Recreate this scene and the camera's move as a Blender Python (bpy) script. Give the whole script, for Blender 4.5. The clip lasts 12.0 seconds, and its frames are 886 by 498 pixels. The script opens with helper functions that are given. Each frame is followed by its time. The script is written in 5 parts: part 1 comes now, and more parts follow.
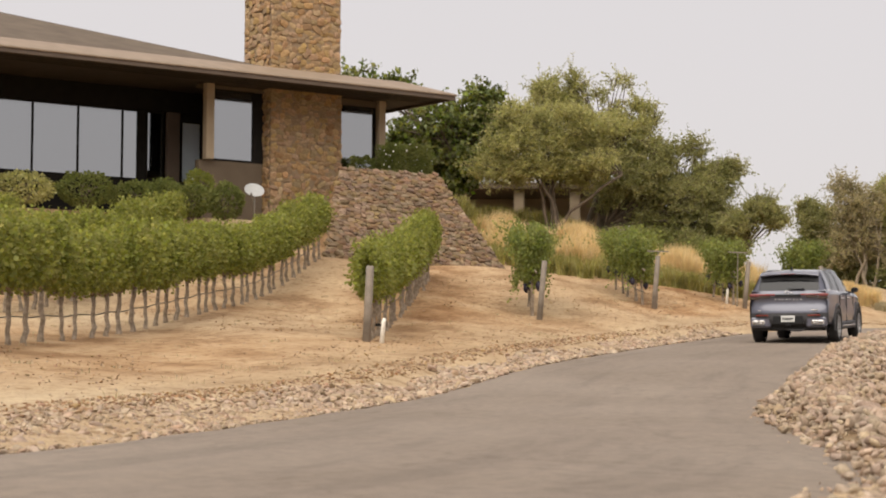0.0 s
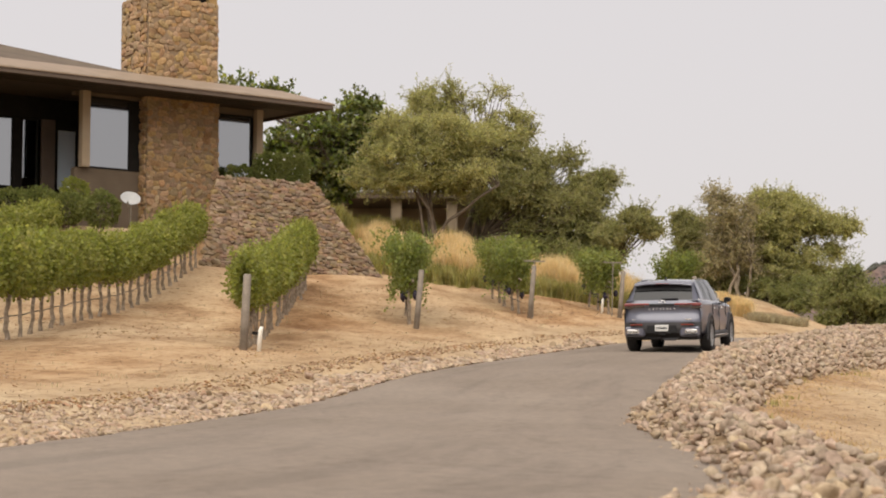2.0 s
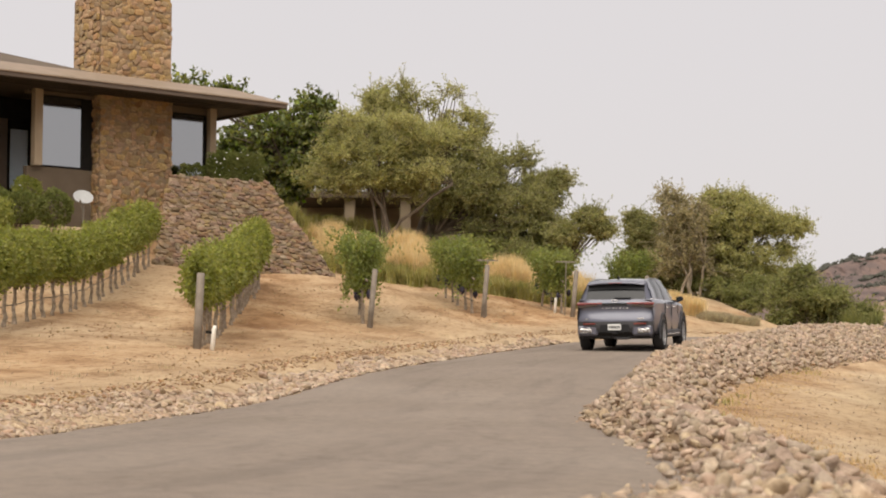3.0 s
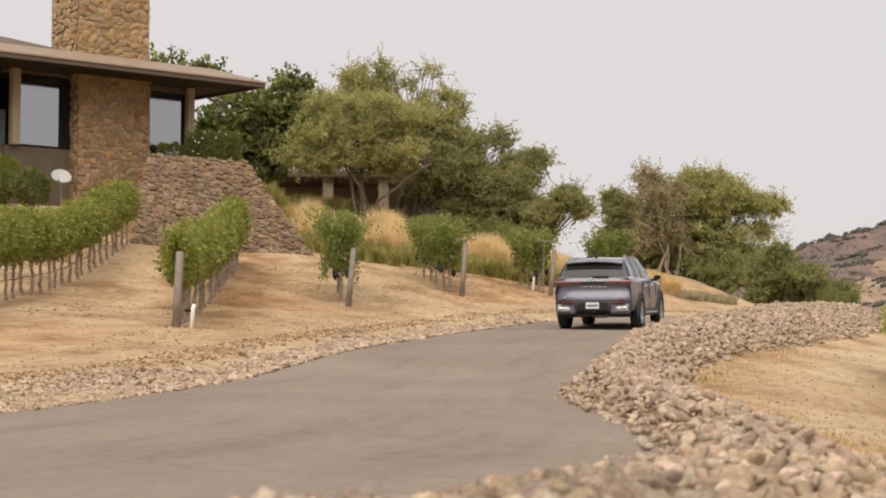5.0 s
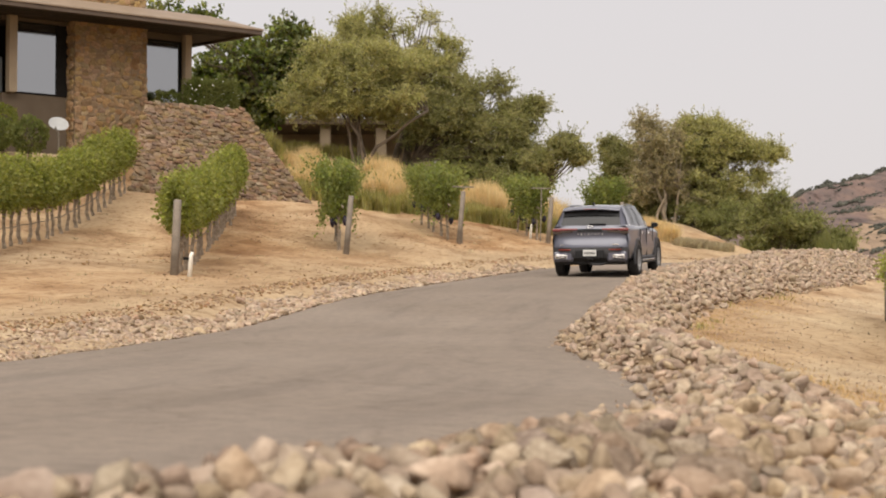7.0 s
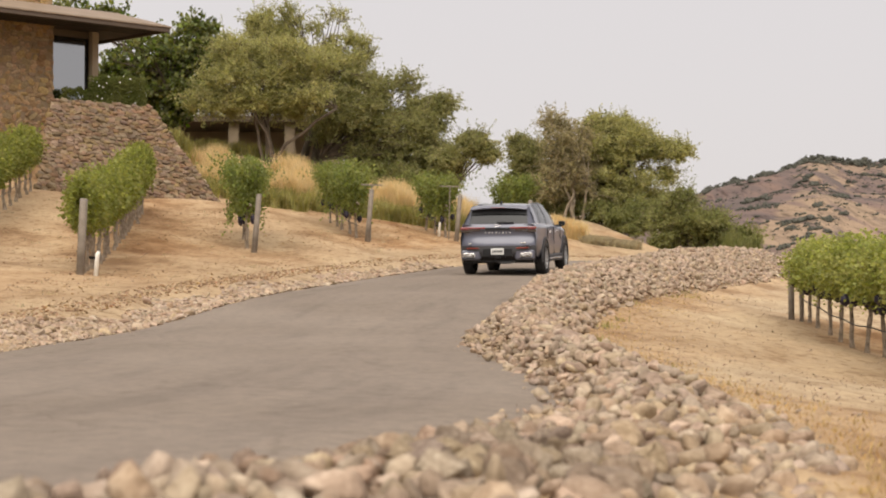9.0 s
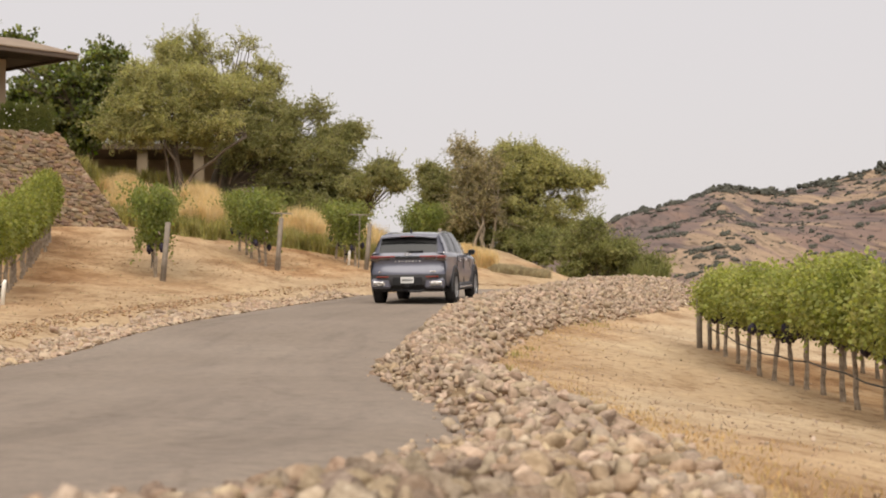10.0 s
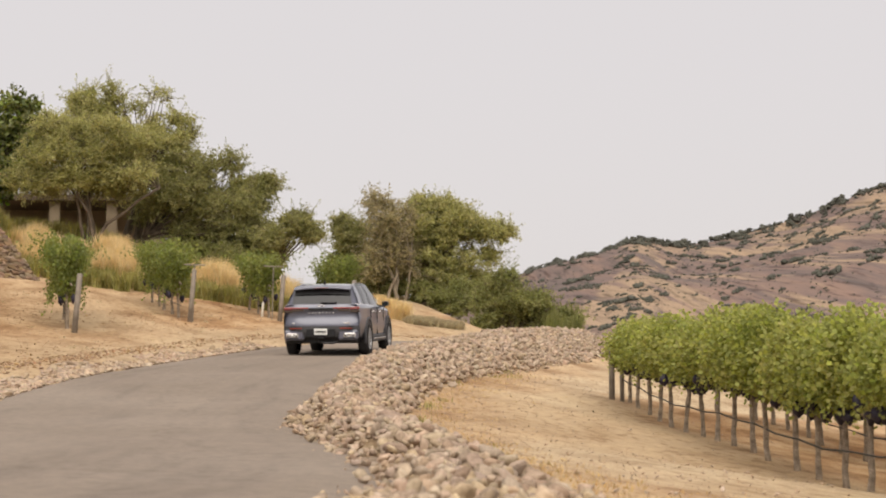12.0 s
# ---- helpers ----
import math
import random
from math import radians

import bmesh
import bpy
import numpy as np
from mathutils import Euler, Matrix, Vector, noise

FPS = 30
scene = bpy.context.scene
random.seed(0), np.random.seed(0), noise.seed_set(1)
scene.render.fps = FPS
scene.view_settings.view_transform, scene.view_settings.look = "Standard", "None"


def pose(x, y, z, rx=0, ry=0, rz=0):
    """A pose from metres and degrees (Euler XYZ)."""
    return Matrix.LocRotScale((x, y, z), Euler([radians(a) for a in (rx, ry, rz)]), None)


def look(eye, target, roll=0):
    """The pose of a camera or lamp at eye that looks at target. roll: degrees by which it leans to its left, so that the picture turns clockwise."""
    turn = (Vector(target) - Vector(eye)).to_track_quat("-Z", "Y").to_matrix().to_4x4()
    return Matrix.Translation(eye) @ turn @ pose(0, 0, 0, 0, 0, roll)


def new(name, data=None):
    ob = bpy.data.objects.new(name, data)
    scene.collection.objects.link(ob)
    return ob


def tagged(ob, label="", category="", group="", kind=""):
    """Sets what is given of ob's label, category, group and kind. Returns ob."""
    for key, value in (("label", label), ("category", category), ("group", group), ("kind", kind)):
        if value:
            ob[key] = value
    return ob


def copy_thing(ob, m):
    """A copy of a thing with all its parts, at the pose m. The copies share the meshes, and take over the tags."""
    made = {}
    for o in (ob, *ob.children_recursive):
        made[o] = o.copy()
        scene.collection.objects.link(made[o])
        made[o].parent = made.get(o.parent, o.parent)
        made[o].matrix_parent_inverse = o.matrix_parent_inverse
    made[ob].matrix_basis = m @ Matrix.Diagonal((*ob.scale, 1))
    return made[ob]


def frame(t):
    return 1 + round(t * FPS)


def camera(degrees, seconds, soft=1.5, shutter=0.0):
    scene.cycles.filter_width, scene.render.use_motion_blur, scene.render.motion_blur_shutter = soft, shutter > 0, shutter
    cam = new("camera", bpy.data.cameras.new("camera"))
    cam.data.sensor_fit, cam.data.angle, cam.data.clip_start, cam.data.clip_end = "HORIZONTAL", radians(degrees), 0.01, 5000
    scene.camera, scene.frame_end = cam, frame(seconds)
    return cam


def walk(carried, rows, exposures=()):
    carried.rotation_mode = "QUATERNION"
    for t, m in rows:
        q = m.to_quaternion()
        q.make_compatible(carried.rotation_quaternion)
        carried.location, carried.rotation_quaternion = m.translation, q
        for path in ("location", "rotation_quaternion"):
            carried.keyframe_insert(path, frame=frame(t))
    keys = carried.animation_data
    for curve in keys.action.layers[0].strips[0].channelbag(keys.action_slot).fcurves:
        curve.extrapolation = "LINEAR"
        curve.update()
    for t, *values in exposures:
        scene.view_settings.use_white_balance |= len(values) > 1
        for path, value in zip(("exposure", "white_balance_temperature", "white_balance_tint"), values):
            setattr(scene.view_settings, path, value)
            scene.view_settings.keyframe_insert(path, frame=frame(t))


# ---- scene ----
# The camera: a long lens on a low stand that pans to the right and sinks back a little.
cam = camera(24.08, 12.0, soft=1.95)
cam.data.dof.use_dof, cam.data.dof.focus_distance, cam.data.dof.aperture_fstop = True, 36.0, 4.5
ROWS = [
    (0, 0.018, 0.382, 0.682, 4.076, -0.216, -5.348), (0.5, 0.023, 0.337, 0.665, 4.264, -0.183, -5.074),
    (1, 0.025, 0.293, 0.651, 4.329, -0.143, -4.303), (1.5, 0.025, 0.254, 0.648, 4.351, -0.172, -3.030),
    (2, 0.025, 0.220, 0.648, 4.362, -0.178, -1.951), (2.5, 0.023, 0.182, 0.648, 4.358, -0.184, -1.124),
    (3, 0.018, 0.142, 0.635, 4.351, -0.151, -0.657), (4.8, 0.003, 0.028, 0.606, 3.922, -0.085, -0.072),
    (5, 0.002, 0.019, 0.604, 3.792, -0.085, -0.042), (5.5, 0.0, 0.0, 0.600, 3.438, -0.100, 0.0),
    (6, -0.003, -0.017, 0.598, 3.034, -0.070, 0.020), (6.5, -0.002, -0.034, 0.605, 2.649, -0.030, 0.024),
    (6.7, 0.0, -0.041, 0.609, 2.506, -0.030, 0.024), (8.3, 0.034, -0.103, 0.646, 2.042, 0.047, 0.353),
    (8.5, 0.038, -0.109, 0.652, 2.051, 0.070, 0.845), (9, 0.048, -0.118, 0.661, 2.233, 0.116, 2.513),
    (9.5, 0.049, -0.117, 0.667, 2.596, 0.150, 3.986), (10, 0.047, -0.117, 0.670, 3.006, 0.191, 5.004),
    (10.5, 0.047, -0.122, 0.669, 3.403, 0.191, 5.788), (11, 0.050, -0.131, 0.669, 3.785, 0.217, 6.391),
    (11.5, 0.050, -0.147, 0.666, 4.133, 0.265, 6.886), (12, 0.059, -0.167, 0.665, 4.423, 0.272, 7.377)]


def camera_pose(x, y, z, pitch, lean, turn):
    return Matrix.Translation((x, y, z)) @ Matrix.Rotation(radians(-turn), 4, "Z") @ Matrix.Rotation(radians(90 + pitch), 4, "X") @ Matrix.Rotation(radians(-lean), 4, "Z")


walk(cam, [(r[0], camera_pose(*r[1:])) for r in ROWS])

# Hazy daylight: a bright veiled sky and a wide, weak sun.
SUN_UP, SUN_TURN = radians(51), radians(188)
world = bpy.data.worlds.new("world")
scene.world = world
world.use_nodes = True
wn, wl = world.node_tree.nodes, world.node_tree.links
sky = wn.new("ShaderNodeTexSky")
sky.sky_type, sky.sun_disc, sky.sun_elevation, sky.sun_rotation = "NISHITA", False, SUN_UP, SUN_TURN
sky.air_density, sky.dust_density, sky.ozone_density = 1.0, 4.0, 1.0
veil = wn.new("ShaderNodeMixRGB")
veil.inputs[0].default_value = 0.85
veil.inputs[2].default_value = (8.3, 7.75, 7.65, 1)
wl.new(sky.outputs[0], veil.inputs[1])
wl.new(veil.outputs[0], wn["Background"].inputs[0])
wn["Background"].inputs[1].default_value = 0.1
sun = new("sun", bpy.data.lights.new("sun", "SUN"))
sun.data.energy, sun.data.angle, sun.data.color = 4.4, radians(80), (1, .93, .84)
sun.matrix_world = look((math.sin(SUN_TURN) * math.cos(SUN_UP) * 50, math.cos(SUN_TURN) * math.cos(SUN_UP) * 50, math.sin(SUN_UP) * 50), (0, 0, 0))


# ---- materials ----
def material(name, cols, scale=3.0, fine=40.0, rough=.8, bump=.3, depth=.01, vary="", spread=.3, metal=0.0, gloss=.3, space="Object", coat=0.0, through_light=0.0, stretch=None):
    """A procedural surface: coarse and fine noise through a ramp of colours, fine relief, and, if asked, a tint for each object or island."""
    m = bpy.data.materials.new(name)
    m.use_nodes = True
    n, l = m.node_tree.nodes, m.node_tree.links
    b = n["Principled BSDF"]
    co = n.new("ShaderNodeTexCoord")
    out = co.outputs["Object"]
    if space == "World":
        out = n.new("ShaderNodeNewGeometry").outputs["Position"]
    if stretch:
        mp = n.new("ShaderNodeMapping")
        mp.inputs["Scale"].default_value = stretch
        l.new(out, mp.inputs["Vector"])
        out = mp.outputs[0]
    big, small = n.new("ShaderNodeTexNoise"), n.new("ShaderNodeTexNoise")
    big.inputs["Scale"].default_value, big.inputs["Detail"].default_value = scale, 5
    small.inputs["Scale"].default_value, small.inputs["Detail"].default_value = fine, 4
    l.new(out, big.inputs["Vector"])
    l.new(out, small.inputs["Vector"])
    mix = n.new("ShaderNodeMath")
    mix.operation = "MULTIPLY_ADD"
    mix.inputs[1].default_value, mix.inputs[2].default_value = .65, 0
    l.new(big.outputs["Fac"], mix.inputs[0])
    add = n.new("ShaderNodeMath")
    add.operation = "MULTIPLY_ADD"
    add.inputs[1].default_value = .35
    l.new(small.outputs["Fac"], add.inputs[0])
    l.new(mix.outputs[0], add.inputs[2])
    ramp = n.new("ShaderNodeValToRGB")
    el = ramp.color_ramp.elements
    while len(el) < len(cols):
        el.new(.5)
    for i, c in enumerate(cols):
        el[i].position = .34 + .32 * i / max(1, len(cols) - 1)
        el[i].color = (*c, 1)
    l.new(add.outputs[0], ramp.inputs[0])
    colour = ramp.outputs[0]
    if vary:
        src = n.new("ShaderNodeObjectInfo").outputs["Random"] if vary == "object" else n.new("ShaderNodeNewGeometry").outputs["Random Per Island"]
        hsv = n.new("ShaderNodeHueSaturation")
        for key, lo, hi in (("Value", 1 - spread, 1 + spread), ("Hue", .5 - spread * .05, .5 + spread * .05), ("Saturation", 1 + spread * .5, 1 - spread * .5)):
            rng = n.new("ShaderNodeMapRange")
            rng.inputs["To Min"].default_value, rng.inputs["To Max"].default_value = lo, hi
            if key == "Value":
                l.new(src, rng.inputs["Value"])
            else:
                frac = n.new("ShaderNodeMath")
                frac.operation = "MULTIPLY"
                frac.inputs[1].default_value = 7.31 if key == "Hue" else 13.7
                l.new(src, frac.inputs[0])
                wrap = n.new("ShaderNodeMath")
                wrap.operation = "FRACT"
                l.new(frac.outputs[0], wrap.inputs[0])
                l.new(wrap.outputs[0], rng.inputs["Value"])
            l.new(rng.outputs[0], hsv.inputs[key])
        l.new(colour, hsv.inputs["Color"])
        colour = hsv.outputs[0]
    l.new(colour, b.inputs["Base Color"])
    if bump:
        bp = n.new("ShaderNodeBump")
        bp.inputs["Strength"].default_value, bp.inputs["Distance"].default_value = bump, depth
        l.new(add.outputs[0], bp.inputs["Height"])
        l.new(bp.outputs[0], b.inputs["Normal"])
    b.inputs["Roughness"].default_value, b.inputs["Metallic"].default_value = rough, metal
    b.inputs["Specular IOR Level"].default_value, b.inputs["Coat Weight"].default_value = gloss, coat
    if through_light:
        tr = n.new("ShaderNodeBsdfTranslucent")
        l.new(colour, tr.inputs["Color"])
        blend = n.new("ShaderNodeMixShader")
        blend.inputs[0].default_value = through_light
        l.new(b.outputs[0], blend.inputs[1])
        l.new(tr.outputs[0], blend.inputs[2])
        l.new(blend.outputs[0], n["Material Output"].inputs[0])
    return m


def asphalt_material():
    """Worn asphalt: fine aggregate, faint wheel paths and scuffs along the lane, a few hairline cracks, dust towards the edges."""
    m = bpy.data.materials.new("asphalt")
    m.use_nodes = True
    n, l = m.node_tree.nodes, m.node_tree.links
    b = n["Principled BSDF"]
    where = n.new("ShaderNodeNewGeometry").outputs["Position"]
    lane, run = n.new("ShaderNodeAttribute"), n.new("ShaderNodeAttribute")
    lane.attribute_name, run.attribute_name = "lane", "run"
    both = n.new("ShaderNodeCombineXYZ")
    l.new(lane.outputs["Fac"], both.inputs[0])
    l.new(run.outputs["Fac"], both.inputs[1])

    def noisy(src, stretch, scale, detail, stops, rough=.55):
        mp, t, r = n.new("ShaderNodeMapping"), n.new("ShaderNodeTexNoise"), n.new("ShaderNodeValToRGB")
        mp.inputs["Scale"].default_value = stretch
        t.inputs["Scale"].default_value, t.inputs["Detail"].default_value, t.inputs["Roughness"].default_value = scale, detail, rough
        l.new(src, mp.inputs["Vector"])
        l.new(mp.outputs[0], t.inputs["Vector"])
        while len(r.color_ramp.elements) < len(stops):
            r.color_ramp.elements.new(.5)
        for e, (p, c) in zip(r.color_ramp.elements, stops):
            e.position, e.color = p, (*c, 1)
        l.new(t.outputs["Fac"], r.inputs[0])
        return r.outputs[0], t.outputs["Fac"]

    def times(one, two, fac=1.0):
        x = n.new("ShaderNodeMixRGB")
        x.blend_type, x.inputs[0].default_value = "MULTIPLY", fac
        l.new(one, x.inputs[1])
        l.new(two, x.inputs[2])
        return x.outputs[0]

    broad, _ = noisy(where, (1, .6, 1), .35, 4, [(.36, (.180, .144, .113)), (.5, (.195, .157, .125)), (.64, (.211, .172, .138))])
    scuff, _ = noisy(both.outputs[0], (1.6, .10, 1), 1.0, 7, [(.36, (.86, .86, .86)), (.46, (1, 1, 1)), (.62, (1.05, 1.05, 1.04))], .65)
    grain, height = noisy(where, (1, 1, 1), 55, 4, [(.3, (.80, .80, .80)), (.5, (1, 1, 1)), (.72, (1.16, 1.15, 1.13))])
    speck, _ = noisy(where, (1, 1, 1), 9, 5, [(.34, (.84, .83, .82)), (.5, (1, 1, 1)), (.66, (1.1, 1.09, 1.07))])
    crack = n.new("ShaderNodeTexVoronoi")
    crack.feature = "DISTANCE_TO_EDGE"
    crack.inputs["Scale"].default_value = .33
    bend, warp = n.new("ShaderNodeTexNoise"), n.new("ShaderNodeVectorMath")
    bend.inputs["Scale"].default_value, bend.inputs["Detail"].default_value = 1.4, 5
    warp.operation = "ADD"
    l.new(where, bend.inputs["Vector"])
    l.new(where, warp.inputs[0])
    l.new(bend.outputs["Color"], warp.inputs[1])
    l.new(warp.outputs[0], crack.inputs["Vector"])
    line = n.new("ShaderNodeValToRGB")
    line.color_ramp.elements[0].position, line.color_ramp.elements[0].color = 0.0, (.74, .72, .70, 1)
    line.color_ramp.elements[1].position, line.color_ramp.elements[1].color = .012, (1, 1, 1, 1)
    l.new(crack.outputs["Distance"], line.inputs[0])
    l.new(times(times(times(times(broad, scuff), grain, .8), speck), line.outputs[0], .7), b.inputs["Base Color"])
    bp = n.new("ShaderNodeBump")
    bp.inputs["Strength"].default_value, bp.inputs["Distance"].default_value = .35, .006
    l.new(height, bp.inputs["Height"])
    l.new(bp.outputs[0], b.inputs["Normal"])
    b.inputs["Roughness"].default_value, b.inputs["Specular IOR Level"].default_value = .93, .25
    return m


ASPHALT = asphalt_material()


def earth_material():
    """Dry hillside soil: broad bleached and rusty patches, straw-coloured litter, clods."""
    m = bpy.data.materials.new("dry_earth")
    m.use_nodes = True
    n, l = m.node_tree.nodes, m.node_tree.links
    b = n["Principled BSDF"]
    where = n.new("ShaderNodeNewGeometry").outputs["Position"]
    layers = []
    mp = n.new("ShaderNodeMapping")
    mp.inputs["Scale"].default_value = (1, .45, 1)
    l.new(where, mp.inputs["Vector"])
    where = mp.outputs[0]
    for scale, detail in ((.12, 3), (.9, 7), (6.0, 7), (45.0, 4)):
        t = n.new("ShaderNodeTexNoise")
        t.inputs["Scale"].default_value, t.inputs["Detail"].default_value = scale, detail
        l.new(where, t.inputs["Vector"])
        layers.append(t.outputs["Fac"])

    def ramp(src, stops):
        r = n.new("ShaderNodeValToRGB")
        while len(r.color_ramp.elements) < len(stops):
            r.color_ramp.elements.new(.5)
        for e, (p, c) in zip(r.color_ramp.elements, stops):
            e.position, e.color = p, (*c, 1)
        l.new(src, r.inputs[0])
        return r.outputs[0]

    def blend(kind, fac, one, two):
        x = n.new("ShaderNodeMixRGB")
        x.blend_type, x.inputs[0].default_value = kind, fac
        l.new(one, x.inputs[1])
        l.new(two, x.inputs[2])
        return x.outputs[0]

    base = ramp(layers[0], [(.38, (.335, .24, .144)), (.5, (.372, .278, .174)), (.62, (.40, .315, .21))])
    mid = ramp(layers[1], [(.34, (.74, .67, .60)), (.48, (.98, .97, .96)), (.66, (1.12, 1.12, 1.1))])
    fine = ramp(layers[2], [(.36, (.72, .65, .58)), (.46, (1.0, 1.0, 1.0)), (.68, (1.13, 1.12, 1.09))])
    rust = ramp(layers[1], [(.36, (.26, .145, .068)), (.5, (.335, .208, .108)), (.66, (.385, .265, .155))])
    tilled = n.new("ShaderNodeAttribute")
    tilled.attribute_name = "tilled"
    soil = n.new("ShaderNodeMixRGB")
    l.new(tilled.outputs["Fac"], soil.inputs[0])
    l.new(base, soil.inputs[1])
    l.new(rust, soil.inputs[2])
    grit = ramp(layers[3], [(.32, (.72, .68, .63)), (.48, (1.0, 1.0, 1.0)), (.68, (1.14, 1.13, 1.1))])
    colour = blend("MULTIPLY", .8, blend("MULTIPLY", .9, blend("MULTIPLY", .75, soil.outputs[0], mid), fine), grit)
    l.new(colour, b.inputs["Base Color"])
    high = n.new("ShaderNodeMath")
    high.operation = "ADD"
    l.new(layers[2], high.inputs[0])
    l.new(layers[3], high.inputs[1])
    bp = n.new("ShaderNodeBump")
    bp.inputs["Strength"].default_value, bp.inputs["Distance"].default_value = .5, .03
    l.new(high.outputs[0], bp.inputs["Height"])
    l.new(bp.outputs[0], b.inputs["Normal"])
    b.inputs["Roughness"].default_value, b.inputs["Specular IOR Level"].default_value = .95, .15
    return m


EARTH = earth_material()
COBBLE = material("cobble", [(.195, .138, .092), (.305, .227, .158), (.425, .333, .243)], 7, 40, .92, 1.0, .03, vary="object", spread=.24)
COBBLE_LOOSE = material("cobble_joined", [(.195, .138, .092), (.305, .227, .158), (.425, .333, .243)], 7, 40, .92, 1.0, .03, vary="island", spread=.24, space="World")
CHIPS = material("pale_stone_chips", [(.235, .165, .108), (.325, .24, .165), (.41, .32, .232)], 3, 30, .9, .4, .01, vary="island", spread=.24, space="World")
CHIP = material("pale_stone_chip", [(.235, .165, .108), (.325, .24, .165), (.41, .32, .232)], 3, 30, .9, .4, .01, vary="object", spread=.24)
WALLSTONE = material("wall_stone", [(.205, .130, .064), (.30, .198, .104), (.39, .268, .15)], 3, 26, .9, .6, .015, vary="object", spread=.25)
BANKSTONE = material("bank_stone", [(.108, .069, .039), (.156, .104, .061), (.225, .155, .094)], 3, 26, .9, .6, .015, vary="object", spread=.35)
WALLSTONE_JOINED = material("wall_stone_joined", [(.205, .130, .064), (.30, .198, .104), (.39, .268, .15)], 3, 26, .9, .6, .015, vary="island", spread=.25)
BANKSTONE_JOINED = material("bank_stone_joined", [(.108, .069, .039), (.156, .104, .061), (.225, .155, .094)], 3, 26, .9, .6, .015, vary="island", spread=.35)
MORTAR = material("mortar", [(.20, .142, .088), (.25, .18, .115)], 6, 50, .95, .5, .01)
STUCCO = material("tan_stucco", [(.11, .082, .056), (.135, .102, .07)], 2, 60, .9, .3, .004)
PALEWOOD = material("pale_column", [(.29, .225, .148), (.35, .275, .19)], 2, 40, .75, .2, .004)
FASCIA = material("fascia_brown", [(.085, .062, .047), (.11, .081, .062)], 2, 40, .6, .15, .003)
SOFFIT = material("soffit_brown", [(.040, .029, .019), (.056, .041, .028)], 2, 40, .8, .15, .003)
ROOFING = material("roof_felt", [(.085, .064, .046), (.11, .083, .06), (.13, .10, .073)], 1.2, 30, .9, .3, .006)
EDGE = material("pale_drip_edge", [(.205, .155, .11), (.265, .20, .145)], 2, 30, .6, .1, .003)
# Also colours the recess walls and the flue, where its black stands for shade.
DARK = material("dark_parts_and_shade", [(.010, .009, .008), (.016, .014, .012)], 4, 40, .8, .1, .002, gloss=.1)
GREYWOOD = material("weathered_post", [(.14, .118, .094), (.2, .17, .137), (.26, .225, .185)], 4, 50, .9, .5, .008)
VINEBARK = material("vine_bark", [(.13, .098, .07), (.24, .19, .14), (.36, .295, .225)], 9, 60, .95, .9, .03)
DRYBARK = material("pale_dead_bark", [(.17, .135, .095), (.24, .195, .14), (.32, .265, .195)], 4, 30, .95, .8, .03)
BARK = material("tree_bark", [(.06, .045, .033), (.11, .085, .06), (.17, .13, .095)], 4, 30, .95, .8, .03)
STEEL = material("galvanised_steel", [(.32, .31, .29), (.42, .41, .38)], 5, 60, .5, .1, .002, metal=.7)
RUSTSTEEL = material("weathered_steel", [(.17, .145, .115), (.235, .205, .165)], 5, 60, .7, .1, .002, metal=.3)
HOSE = material("black_hose", [(.03, .028, .026), (.05, .045, .04)], 5, 60, .6, .1, .002)
GRAPE = material("dark_grapes", [(.012, .01, .018), (.03, .022, .04)], 20, 60, .5, .2, .004)


def leaf_material(name, cols, spread=.17, shine=.1):
    return material(name, cols, 1.5, 20, .8, 0, vary="island", spread=spread, gloss=shine, space="World", through_light=.5)


VINELEAF = leaf_material("vine_leaf", [(.185, .205, .044), (.26, .275, .066), (.36, .355, .105)], .25)
VINELEAF_BRIGHT = leaf_material("bright_vine_leaf", [(.235, .265, .062), (.325, .345, .09), (.44, .425, .14)], .25)
BUSHLEAF = leaf_material("deep_vine_leaf", [(.14, .172, .044), (.205, .232, .064), (.30, .31, .098)], .28)
OAKLEAF = leaf_material("olive_green_leaf", [(.29, .285, .10), (.385, .37, .14), (.49, .455, .20)], .3)
OAKLEAF_DARK = leaf_material("dark_green_leaf", [(.215, .218, .08), (.295, .285, .112), (.385, .36, .162)], .3)
TWIGLEAF = leaf_material("dry_olive_twig", [(.27, .235, .12), (.36, .31, .16), (.46, .40, .215)], .3)
SYCAMORE = leaf_material("sycamore_leaf", [(.085, .105, .026), (.165, .188, .055), (.38, .385, .15)], .6)
DRYLEAF = leaf_material("dry_twig", [(.33, .27, .165), (.43, .36, .22), (.52, .45, .285)], .25)
BAYLEAF = leaf_material("bay_leaf", [(.17, .185, .062), (.245, .25, .088), (.34, .33, .13)], .25)
SHRUBLEAF = leaf_material("boxwood_leaf", [(.10, .12, .03), (.15, .168, .048), (.21, .215, .072)])
GOLDGRASS = leaf_material("golden_grass", [(.60, .44, .20), (.72, .56, .29), (.80, .65, .38)], .2)
GREENGRASS = leaf_material("green_grass", [(.25, .238, .072), (.35, .315, .105), (.45, .39, .15)], .3)
OCHREGRASS = leaf_material("ochre_dead_grass", [(.40, .265, .115), (.48, .335, .155), (.55, .41, .21)], .25)
PETAL = material("white_petal", [(.75, .72, .66), (.85, .83, .78)], 8, 40, .7, 0)


